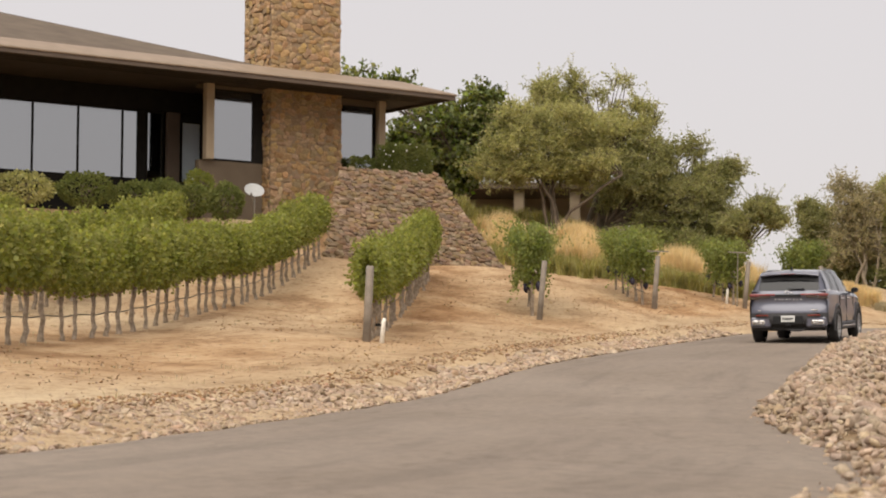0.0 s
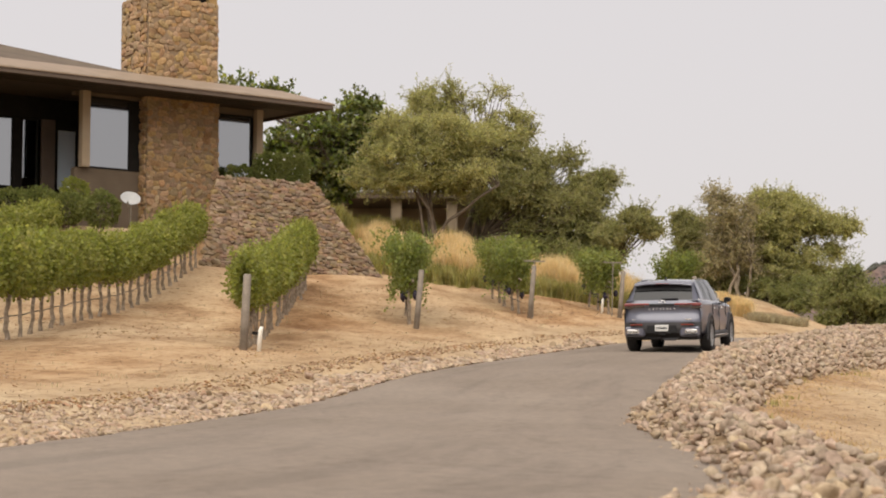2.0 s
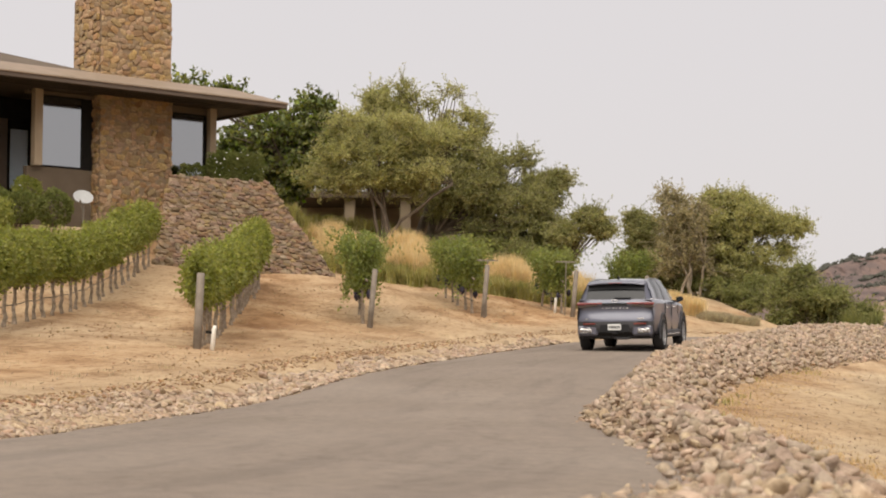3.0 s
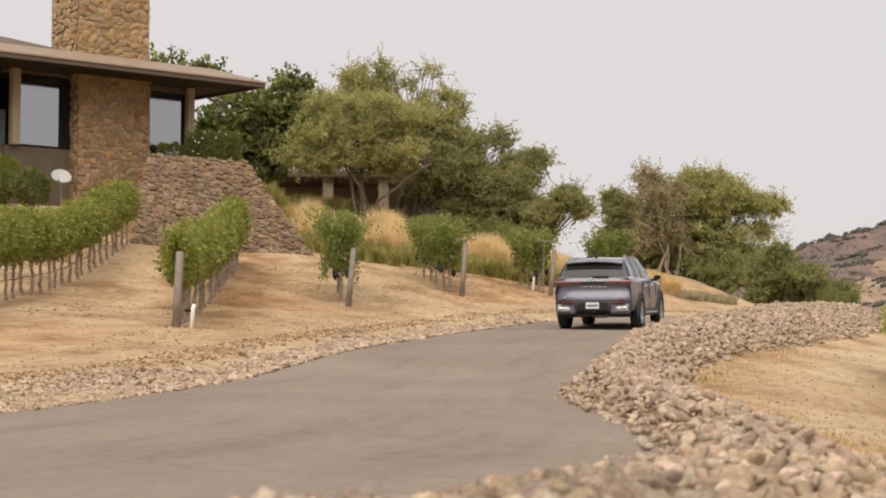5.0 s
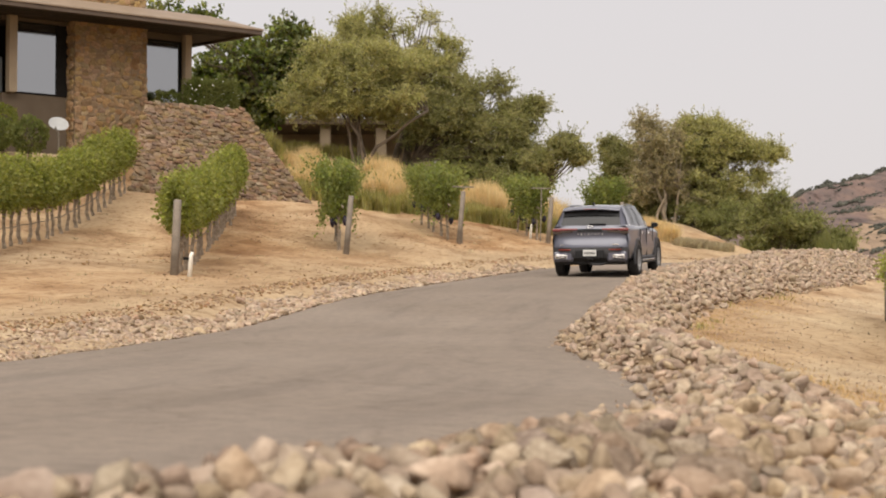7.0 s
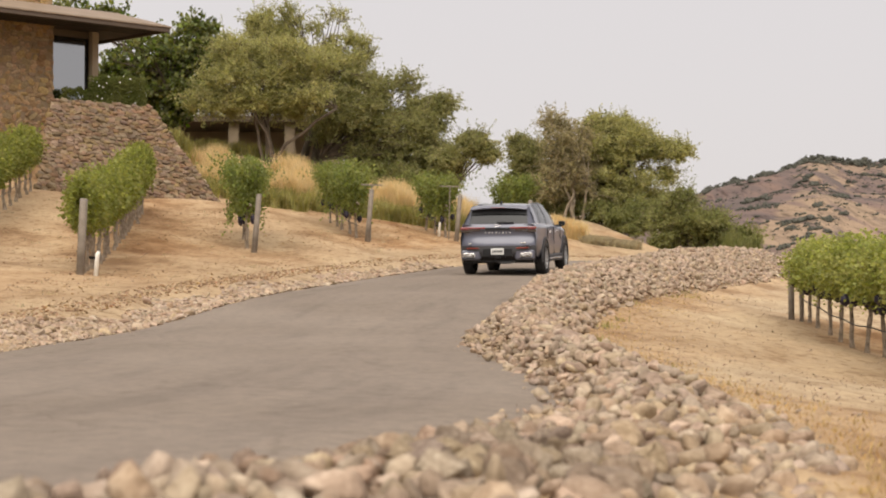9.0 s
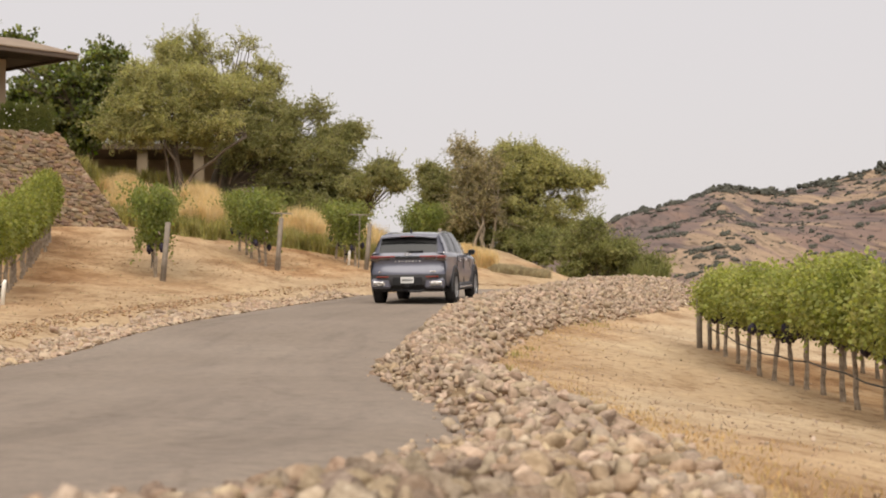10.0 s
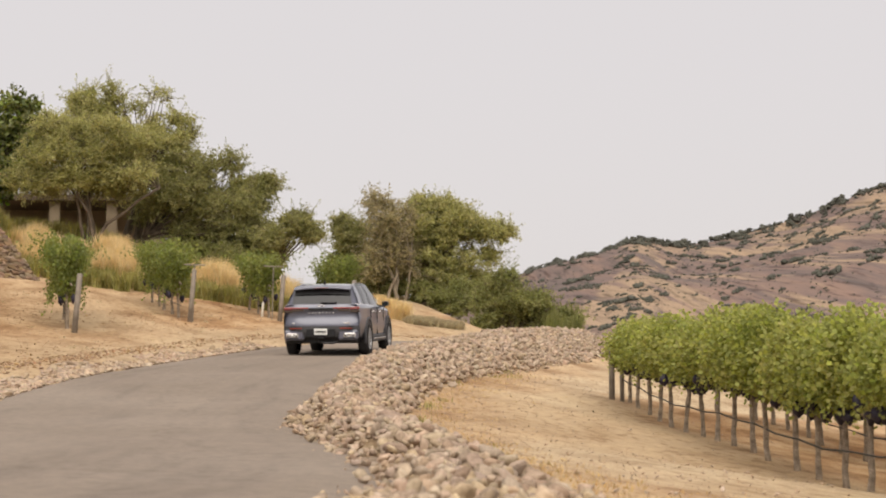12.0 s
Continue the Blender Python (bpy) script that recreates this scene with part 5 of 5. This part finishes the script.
def far_hill():
    verts, faces = [], []
    azs, rs = list(np.concatenate([np.arange(-40, 7, 1.0), np.arange(7, 24, .12), np.arange(24, 45.1, 1.0)])), list(np.concatenate([np.arange(420, 1180, 12), [1250, 1400, 1700]]))
    for r in rs:
        for a in azs:
            verts.append((r * math.sin(radians(a)), r * math.cos(radians(a)), hill_height(a, r)))
    w = len(azs)
    for j in range(len(rs) - 1):
        for i in range(w - 1):
            faces.append((j * w + i, j * w + i + 1, (j + 1) * w + i + 1, (j + 1) * w + i))
    soil = hill_material()
    hill = link_mesh("far_hill", verts, faces, soil)
    brush = hill.data.attributes.new("brush", "FLOAT", "POINT")
    for j, r in enumerate(rs):
        for i, a in enumerate(azs):
            edge = 11.4 + 1.2 * noise.noise(Vector((a * .8, r * .01, 6)))
            brush.data[j * w + i].value = .34 * (1 - smooth(edge - .6, edge + .6, a)) * smooth(700, 860, r) + .1 * noise.noise(Vector((a * .5, r * .006, 8)))
    tagged(hill, "distant dry ochre and brown hillside", "hill", kind="structure")
    # scrub and oaks on the hill
    rng = np.random.default_rng(64)
    bv, bf = ball(1)
    vs, fs, base = [], [], 0
    for i in range(14000):
        az, r = rng.uniform(9.3, 23), rng.uniform(520, 1165)
        crest = i < 1100
        if crest:
            r = 1150 + rng.normal(0, 12)
            if noise.noise(Vector((az * 3.1, 4, 1))) < -.05 - .5 * (11.8 < az < 13.6):
                continue
        elif noise.noise(Vector((az * 1.1, r * .014, 1))) + .5 * noise.noise(Vector((az * 4, r * .05, 2))) < .12 and rng.random() < .86:
            continue
        grand = not crest and rng.random() < .03
        tall = min(3.6, rng.lognormal(.85, .25)) if grand else min(4.0, rng.lognormal(.5, .5)) if crest else min(3.4, rng.lognormal(-.15, .6)) * (r / 1150)
        for _ in range(14 if grand else 6 if tall > 1.3 else 2):
            s = tall * rng.uniform(.25, .6)
            d = rng.normal(0, tall * .42, 2)
            x, y = r * math.sin(radians(az)) + d[0], r * math.cos(radians(az)) + d[1]
            q = bv * (1 + .4 * np.sin(bv @ rng.normal(size=3) * 9))[:, None] * s * np.array([1.5, 1.5, 1.2])
            vs.append(q + np.array([x, y, hill_height(math.degrees(math.atan2(x, y)), math.hypot(x, y)) + s * .4 + rng.uniform(0, .5) * tall * crest]))
            fs.append(bf + base)
            base += len(bv)
    scrub = material("far_scrub", [(.054, .055, .043), (.082, .08, .062)], .05, .8, .95, 0, vary="island", spread=.25, space="World")
    tagged(array_mesh("hill_scrub", np.concatenate(vs), np.concatenate(fs), scrub, smooth_faces=True), "grey-green scrub oaks on the distant hill", "scrub", kind="stuff")


far_hill()


# ---- the car on the lane ----
PAINT = material("slate_grey_paint", [(.084, .086, .115), (.098, .10, .13)], 2, 300, .36, .02, .001, metal=.3, gloss=.5, coat=1.0)
CLADDING = material("dark_cladding", [(.035, .034, .036), (.05, .048, .05)], 6, 120, .55, .15, .002)
BLACK = material("black_trim", [(.008, .008, .009), (.014, .014, .015)], 6, 60, .4, .05, .001)
RUBBER = material("tyre_rubber", [(.016, .015, .015), (.028, .026, .025)], 8, 60, .85, .3, .004)
CHROME = material("chrome", [(.60, .59, .58), (.68, .67, .66)], 6, 60, .24, .02, .001, metal=.75)
ALLOY = material("machined_alloy", [(.36, .36, .36), (.46, .46, .46)], 6, 60, .45, .05, .001, metal=.9)
TAILRED = material("red_lamp_glass", [(.15, .03, .034), (.19, .04, .042)], 6, 60, .15, .02, .001, gloss=.7, coat=.6)
SMOKED = material("smoked_lamp_glass", [(.03, .022, .02), (.06, .045, .04)], 6, 60, .12, .02, .001, gloss=.7, coat=.6)
AMBERED = material("dark_red_reflector", [(.14, .02, .012), (.18, .03, .015)], 6, 60, .3, .05, .001)
PLATE = material("plate_white", [(.50, .50, .48), (.57, .57, .55)], 6, 60, .5, .05, .001)
CARGLASS = glass_material("tinted_car_glass", (.012, .013, .014), .06, .3)


def car():
    c = tagged(new("car"), "slate grey five-door SUV on the asphalt lane", "car")

    def lofted(name, rows, mat, parent=c, label="", close=False, soft=True):
        v = [p for r in rows for p in r]
        n = len(rows[0])
        f = []
        for j in range(len(rows) - 1):
            for i in range(n - (0 if close else 1)):
                k = (i + 1) % n
                f.append((j * n + i, j * n + k, (j + 1) * n + k, (j + 1) * n + i))
        ob = link_mesh(name, v, f, mat, parent, label, flat=not soft)
        bm = bmesh.new()
        bm.from_mesh(ob.data)
        bmesh.ops.recalc_face_normals(bm, faces=bm.faces)
        bm.to_mesh(ob.data)
        bm.free()
        return ob

    def boxes(name, mat, *b, parent=c, label="", bevel=.008, soft=False):
        bm = bmesh.new()
        for q in b:
            box(bm, *q)
        return part(name, bm, mat, parent, label, bevel, soft)

    half = [(-1.06, .86), (-.98, .93), (-.75, .965), (-.4, .985), (0, .992), (.6, .982), (1.4, .978), (2.2, .98), (2.9, .985), (3.3, .965), (3.62, .90), (3.82, .80), (3.93, .66)]
    belt = [(-1.06, 1.17), (-.6, 1.18), (0, 1.17), (1.0, 1.14), (2.2, 1.11), (2.7, 1.09), (3.4, 1.02), (3.75, .95), (3.93, .84)]
    sill = [(-1.06, .50), (-.75, .40), (-.4, .33), (0, .3), (.6, .25), (2.2, .25), (2.9, .3), (3.5, .3), (3.93, .36)]

    def rear_y(z):
        return curve_at([(.3, -.97), (.40, -1.03), (.52, -1.075), (.64, -1.075), (.70, -1.072), (.78, -1.052), (.86, -1.026), (.96, -1.02), (1.03, -1.035), (1.12, -1.03), (1.19, -.985)], z)

    def section(y):
        w, top, low = curve_at(half, y), curve_at(belt, y), curve_at(sill, y)
        shape = ((.0, .90), (.04, .955), (.22, .985), (.42, 1.0), (.58, .992), (.72, .972), (.86, .975), (.95, .955), (1.0, .92))
        return [(w * k, y, low + (top - low) * t) for t, k in shape]

    ys = [-.98, -.9, -.8, -.6, -.4, -.2, 0, .3, .6, 1, 1.4, 1.8, 2.2, 2.6, 2.9, 3.2, 3.4, 3.6, 3.75, 3.86, 3.93]
    sides = [section(y) for y in ys]
    for name, sg in (("right_side", 1), ("left_side", -1)):
        lofted(name, [[(x * sg, y, z) for x, y, z in r] for r in sides], PAINT)
    deck = []
    for r in sides:
        x, y, z = r[-1]
        deck.append([(x * k, y, z + .05 * (1 - k * k) * (y > 2.4)) for k in (-1, -.8, -.5, 0, .5, .8, 1)])
    lofted("bonnet", deck, PAINT)
    boxes("underbody", BLACK, (-.85, -.9, .24, .85, 3.6, .5), bevel=.03)
    boxes("front_bumper", PAINT, (-.7, 3.7, .35, .7, 3.96, .8), bevel=.05)
    # tailgate and rear bumper as curved panels
    def rear_panel(name, mat, z0, z1, w0, w1, lift=0.0, label="", n=9, m=25):
        rows = []
        for j in range(n):
            z = z0 + (z1 - z0) * j / (n - 1)
            w = w0 + (w1 - w0) * j / (n - 1)
            rows.append([(w * (2 * i / (m - 1) - 1), rear_y(z) - lift + .13 * abs(2 * i / (m - 1) - 1) ** 4.5 * (w / .9) ** 3, z) for i in range(m)])
        return lofted(name, rows, mat, c, label)
    tail = rear_panel("tailgate", PAINT, .66, 1.185, .915, .90, n=15)
    rear_panel("rear_bumper", CLADDING, .40, .66, .93, .93, .018, "dark grey moulded rear bumper", 7)
    rear_panel("lower_apron", BLACK, .33, .45, .80, .86, -.03)
    boxes("shut_line", BLACK, (-.80, -1.085, .652, .80, -1.05, .66), bevel=.002)
    for sg in (-1, 1):
        def sx(a, b):
            return (min(a * sg, b * sg), max(a * sg, b * sg))
        a, b = sx(.16, .83)
        lamp = boxes("tail_lamp", TAILRED, (sx(.30, .70)[0], -1.062, 1.07, sx(.30, .70)[1], -1.0, 1.115), label="slim red tail lamp", bevel=.01)
        boxes("lamp_end", TAILRED, (sx(.69, .93)[0], -1.0, 1.05, sx(.69, .93)[1], -.80, 1.12), parent=lamp, bevel=.015)
        boxes("lens", SMOKED, (sx(.42, .70)[0], -1.06, 1.015, sx(.42, .70)[1], -1.0, 1.066), parent=lamp, label="smoked clear lower lens", bevel=.01)
        boxes("lens", SMOKED, (sx(.69, .925)[0], -.995, .985, sx(.69, .925)[1], -.81, 1.046), parent=lamp, bevel=.012)
        boxes("reflector", AMBERED, (sx(.46, .76)[0], -1.108, .59, sx(.46, .76)[1], -1.04, .62), label="dark red bumper reflector", bevel=.006)
        boxes("lower_corner", PAINT, (sx(.42, .90)[0], -1.09, .32, sx(.42, .90)[1], -.9, .56), bevel=.04)
        ex = boxes("exhaust_trim", CHROME, (sx(.54, .86)[0], -1.115, .37, sx(.54, .86)[1], -.92, .51), label="bright chrome exhaust finisher", bevel=.035)
        boxes("inner_slot", BLACK, (sx(.585, .815)[0], -1.119, .405, sx(.585, .815)[1], -1.10, .455), parent=ex, bevel=.004)
        for z in (.416, .44):
            boxes("inner_bar", CHROME, (sx(.60, .80)[0], -1.130, z - .007, sx(.60, .80)[1], -1.112, z + .007), parent=ex, bevel=.003)
        boxes("trim_lip", BLACK, (sx(.53, .87)[0], -1.108, .352, sx(.53, .87)[1], -.95, .368), bevel=.003)
    boxes("lamp_bar", BLACK, (-.30, -1.055, 1.035, .30, -1.0, 1.10), bevel=.004)
    boxes("crease_bar", BLACK, (-.42, -1.06, 1.03, .42, -1.01, 1.043), bevel=.003)
    # badge bars (plain shapes) and plate
    for i in range(8):
        boxes("badge_mark", PLATE, (-.30 + i * .084, -1.05, .965, -.288 + i * .084 + (.014 if i % 2 else .002), -1.012, .993), parent=tail, bevel=0)
    v, f = [], []
    tube(v, f, [Vector((math.cos(2 * math.pi * k / 20) * .075, -1.035, 1.15 + math.sin(2 * math.pi * k / 20) * .028)) for k in range(21)], [.007] * 21, 6)
    link_mesh("emblem", v, f, CHROME, tail, "oval chrome emblem")
    boxes("badge_bar", CHROME, (.55, -1.07, .715, .70, -1.045, .742), parent=tail, bevel=.003)
    boxes("badge_bar", CHROME, (-.72, -1.06, .715, -.64, -1.04, .732), parent=tail, bevel=.003)
    boxes("plate_recess", BLACK, (-.36, -1.10, .40, .36, -1.06, .60), bevel=.01)
    plate = boxes("number_plate", PLATE, (-.16, -1.118, .45, .16, -1.10, .60), label="white number plate", bevel=.006)
    for i in range(7):
        boxes("plate_bar", BLACK, (-.125 + i * .038, -1.1215, .497, -.100 + i * .038, -1.1185, .553), parent=plate, bevel=0)
    boxes("tow_receiver", BLACK, (-.06, -1.11, .36, .06, -.95, .44), bevel=.01)
    v, f = [], []
    tube(v, f, [Vector((-.12, -.9, .30)), Vector((.05, -.98, .255)), Vector((.28, -.98, .25)), Vector((.42, -.85, .30))], [.028] * 4, 8)
    link_mesh("exhaust_pipe", v, f, CLADDING, c, "dull exhaust pipe under the bumper")
    boxes("tow_bracket", BLACK, (-.2, -1.09, .385, .2, -1.0, .40), bevel=.004)
    # greenhouse
    roof_z = [(-.92, 1.60), (-.6, 1.655), (0, 1.69), (.7, 1.70), (1.3, 1.68), (1.75, 1.62)]
    def ring(t):
        """Belt and roof points of the glass at t, 0 at the rear edge and 1 at the foot of the windscreen."""
        yb, yt = -.86 + 3.5 * t, -.66 + 2.3 * t
        xb = .875 - .04 * t - .05 * max(0, t - .8) * 5
        xt = .69 - .05 * abs(t - .45)
        return (xb, yb, curve_at(belt, yb) - .01), (xt, yt, curve_at(roof_z, yt) - .03)
    for name, sg in (("side_glass", 1), ("side_glass", -1)):
        lower, upper = [], []
        for k in range(13):
            p, q = ring(k / 12)
            lower.append((p[0] * sg, p[1], p[2]))
            upper.append((q[0] * sg, q[1], q[2]))
        mid = [tuple(.45 * a + .55 * b + (.03 * sg if i == 0 else 0) for i, (a, b) in enumerate(zip(p, q))) for p, q in zip(lower, upper)]
        lofted(name, [lower, mid, upper], CARGLASS, c, "dark tinted side glass")
        def pillar(nm, t0, t1, mat, out=.008):
            rows = []
            for k in (0, .25, .5, .75, 1):
                row = []
                for t in (t0, t1):
                    p, q = ring(t)
                    x = p[0] + (q[0] - p[0]) * k + .12 * k * (1 - k) * 1.0
                    row.append(((x + out) * sg, p[1] + (q[1] - p[1]) * k, p[2] + (q[2] - p[2]) * k))
                rows.append(row)
            lofted(nm, rows, mat)
        pillar("rear_pillar", .017, .13, PAINT, .006)
        pillar("side_pillar", .265, .285, BLACK)
        pillar("side_pillar", .53, .56, BLACK)
        pillar("front_pillar", .93, 1.0, PAINT, .012)
        v, f = [], []
        tube(v, f, [Vector(((ring(t)[0][0] + .018) * sg, ring(t)[0][1], ring(t)[0][2] + .012)) for t in (.08, .2, .4, .6, .8, .95)], [.011] * 6, 6)
        link_mesh("window_trim", v, f, CHROME, c, "thin chrome window moulding")
        v, f = [], []
        tube(v, f, [Vector((.63 * sg, y, curve_at(roof_z, y) - .012 - .02 * (k in (0, 5)))) for k, y in enumerate((-.45, -.25, .2, .7, 1.1, 1.3))], [.011] * 6, 6)
        link_mesh("roof_rail", v, f, ALLOY, c, "satin roof rail")
    lofted("rear_window", [[(x * k, y + .06 * k * k, z) for k in (-1, -.75, -.4, 0, .4, .75, 1)] for x, y, z in ((.735, -.99, 1.175), (.72, -.93, 1.30), (.70, -.86, 1.43), (.675, -.76, 1.57))], CARGLASS, c, "dark tinted rear window")
    for sg in (-1, 1):
        lofted("rear_corner", [[(x0 * sg, y0, z), (x1 * sg, y1, z)] for x0, y0, x1, y1, z in ((.72, -.94, .89, -.80, 1.17), (.705, -.88, .84, -.76, 1.30), (.685, -.815, .785, -.70, 1.43), (.66, -.715, .715, -.62, 1.61))], PAINT)
        boxes("corner_trim", CHROME, (min(.80 * sg, .885 * sg), -.84, 1.172, max(.80 * sg, .885 * sg), -.6, 1.195), bevel=.008)
    lofted("windscreen", [[(x * k, y - .1 * k * k, z) for k in (-1, -.6, 0, .6, 1)] for x, y, z in ((.80, 2.72, 1.09), (.70, 2.2, 1.40), (.59, 1.72, 1.63))], CARGLASS)
    rows = []
    for y in (-.62, -.3, .1, .5, .9, 1.3, 1.6, 1.74):
        z = curve_at(roof_z, y)
        w = .725 - .04 * abs(y - .4)
        rows.append([(w * k, y, z - .055 * k * k - (.03 if abs(k) == 1 else 0)) for k in (-1, -.9, -.6, 0, .6, .9, 1)])
    lofted("roof", rows, PAINT)
    rows = [[(.715 * k, -.58, 1.665 - .05 * k * k) for k in (-1, -.6, 0, .6, 1)], [(.70 * k, -.84 + .05 * k * k, 1.625 - .045 * k * k) for k in (-1, -.6, 0, .6, 1)], [(.69 * k, -.97 + .07 * k * k, 1.585 - .045 * k * k) for k in (-1, -.6, 0, .6, 1)], [(.68 * k, -.93 + .07 * k * k, 1.56 - .05 * k * k) for k in (-1, -.6, 0, .6, 1)], [(.67 * k, -.70, 1.56 - .045 * k * k) for k in (-1, -.6, 0, .6, 1)]]
    spoiler = lofted("spoiler", rows, PAINT)
    boxes("brake_lamp", TAILRED, (-.16, -.968, 1.572, .16, -.90, 1.587), parent=spoiler, label="high red brake lamp strip", bevel=.003)
    boxes("fin_antenna", BLACK, (-.018, -.58, 1.64, .018, -.44, 1.74), bevel=.015)
    boxes("wiper", BLACK, (-.02, -1.02, 1.20, .38, -.955, 1.235), bevel=.012)
    # wheels, arches, mirrors, handles, steps
    def lathe(profile, seg, mat, parent, name, at, label=""):
        v, f = [], []
        n = len(profile)
        for k in range(seg):
            w = 2 * math.pi * k / seg
            v += [(x, math.cos(w) * r, math.sin(w) * r) for x, r in profile]
        for k in range(seg):
            q = (k + 1) % seg
            for i in range(n - 1):
                f.append((k * n + i, k * n + i + 1, q * n + i + 1, q * n + i))
        ob = link_mesh(name, v, f, mat, parent, label)
        ob.matrix_basis = Matrix.Translation(at)
        return ob
    for y in (0, 2.9):
        for sg in (-1, 1):
            wheel = new("wheel")
            wheel.parent = c
            wheel.matrix_basis = Matrix.Translation((.892 * sg, y, .385)) @ Matrix.Rotation(0 if sg > 0 else math.pi, 4, "Z")
            lathe([(-.125, .27), (-.13, .33), (-.11, .37), (-.06, .384), (0, .386), (.06, .384), (.11, .37), (.13, .33), (.125, .275), (.09, .262)], 40, RUBBER, wheel, "tyre", (0, 0, 0), "black road tyre")
            rim = lathe([(.09, .266), (.118, .262), (.105, .25), (.02, .24), (-.1, .24)], 36, ALLOY, wheel, "rim", (0, 0, 0), "machined multi-spoke alloy rim")
            lathe([(.03, 0.0), (.03, .235)], 24, BLACK, rim, "brake_backing", (0, 0, 0))
            for k in range(10):
                bm = bmesh.new()
                box(bm, .075, -.017, .03, .108, .017, .252, Matrix.Rotation(2 * math.pi * k / 10, 4, "X"))
                part("spoke", bm, ALLOY, rim, bevel=.006)
            lathe([(.115, 0), (.112, .045), (.08, .06)], 16, ALLOY, rim, "hub_cap", (0, 0, 0))
            # arch: a flat black disc for the well's shade on the uncut side, and a moulded lip
            v, f = [], []
            n = 26
            for k in range(n + 1):
                w = math.pi * (-.08 + 1.16 * k / n)
                for r, x in ((.30, .93), (.425, .992), (.43, 1.008), (.50, 1.004), (.51, .975)):
                    v.append((x * sg, y + math.cos(w) * r, max(.22, .39 + math.sin(w) * r)))
            for k in range(n):
                for i in range(1, 4):
                    f.append((k * 5 + i, k * 5 + i + 1, (k + 1) * 5 + i + 1, (k + 1) * 5 + i))
            link_mesh("arch_lip", v, f, CLADDING, c, "dark grey wheel-arch moulding")
            fv = [(.994 * sg, y, .5)] + [(.994 * sg, y + math.cos(math.pi * (-.1 + 1.2 * k / n)) * .43, max(.24, .39 + math.sin(math.pi * (-.1 + 1.2 * k / n)) * .43)) for k in range(n + 1)]
            link_mesh("wheel_well", fv, [(0, k, k + 1) for k in range(1, n + 1)], BLACK, c, flat=True)
    for sg in (-1, 1):
        a, b = sorted((.93 * sg, 1.005 * sg))
        boxes("sill_step", CLADDING, (a, .42, .24, b, 2.45, .42), bevel=.03)
        boxes("sill_trim", CHROME, (min(.985 * sg, 1.015 * sg), .55, .30, max(.985 * sg, 1.015 * sg), 2.3, .335), bevel=.008)
        arm = boxes("mirror", CLADDING, (min(.95 * sg, 1.12 * sg), 2.12, 1.11, max(.95 * sg, 1.12 * sg), 2.28, 1.235), bevel=.04, label="dark grey door mirror on a black stalk")
        boxes("mirror_glass", CARGLASS, (min(.965 * sg, 1.105 * sg), 2.112, 1.125, max(.965 * sg, 1.105 * sg), 2.119, 1.222), parent=arm, bevel=.002)
        boxes("stalk", BLACK, (min(.85 * sg, 1.04 * sg), 2.14, 1.09, max(.85 * sg, 1.04 * sg), 2.24, 1.14), parent=arm, bevel=.012)
        for y in (.62, 1.55):
            boxes("door_handle", CHROME, (min(.965 * sg, 1.01 * sg), y, .955, max(.965 * sg, 1.01 * sg), y + .2, .985), bevel=.01)
        for y in (.42, 1.32, 2.3):
            boxes("door_gap", BLACK, (min(.962 * sg, .978 * sg), y, .42, max(.962 * sg, .978 * sg), y + .006, 1.09), bevel=0)
    # Black band laid over the glass: the spoiler's shade as a shape.
    lofted("window_shade", [[(x * k, y + .06 * k * k, z + dz * k * k) for k in (-1, -.8, -.5, 0, .5, .8, 1)] for x, y, z, dz in ((.70, -.902, 1.435, -.03), (.682, -.845, 1.51, 0), (.66, -.79, 1.575, 0))], BLACK, c, "black band for the spoiler shade on the rear window")
    for child in c.children:
        if not child.name.startswith(("wheel", "arch")):
            child.matrix_basis = Matrix.Translation((0, 0, .055)) @ child.matrix_basis
        elif not child.name.startswith("wheel.") and child.name != "wheel":
            child.matrix_basis = Matrix.Translation((0, 0, .02)) @ child.matrix_basis
    return c


suv = car()
suv.matrix_basis = Matrix.Translation((3.84, 50.8, ground(3.84, 50.8) + .045)) @ Matrix.Rotation(radians(-15.2), 4, "Z") @ Matrix.Rotation(radians(3.2), 4, "X")
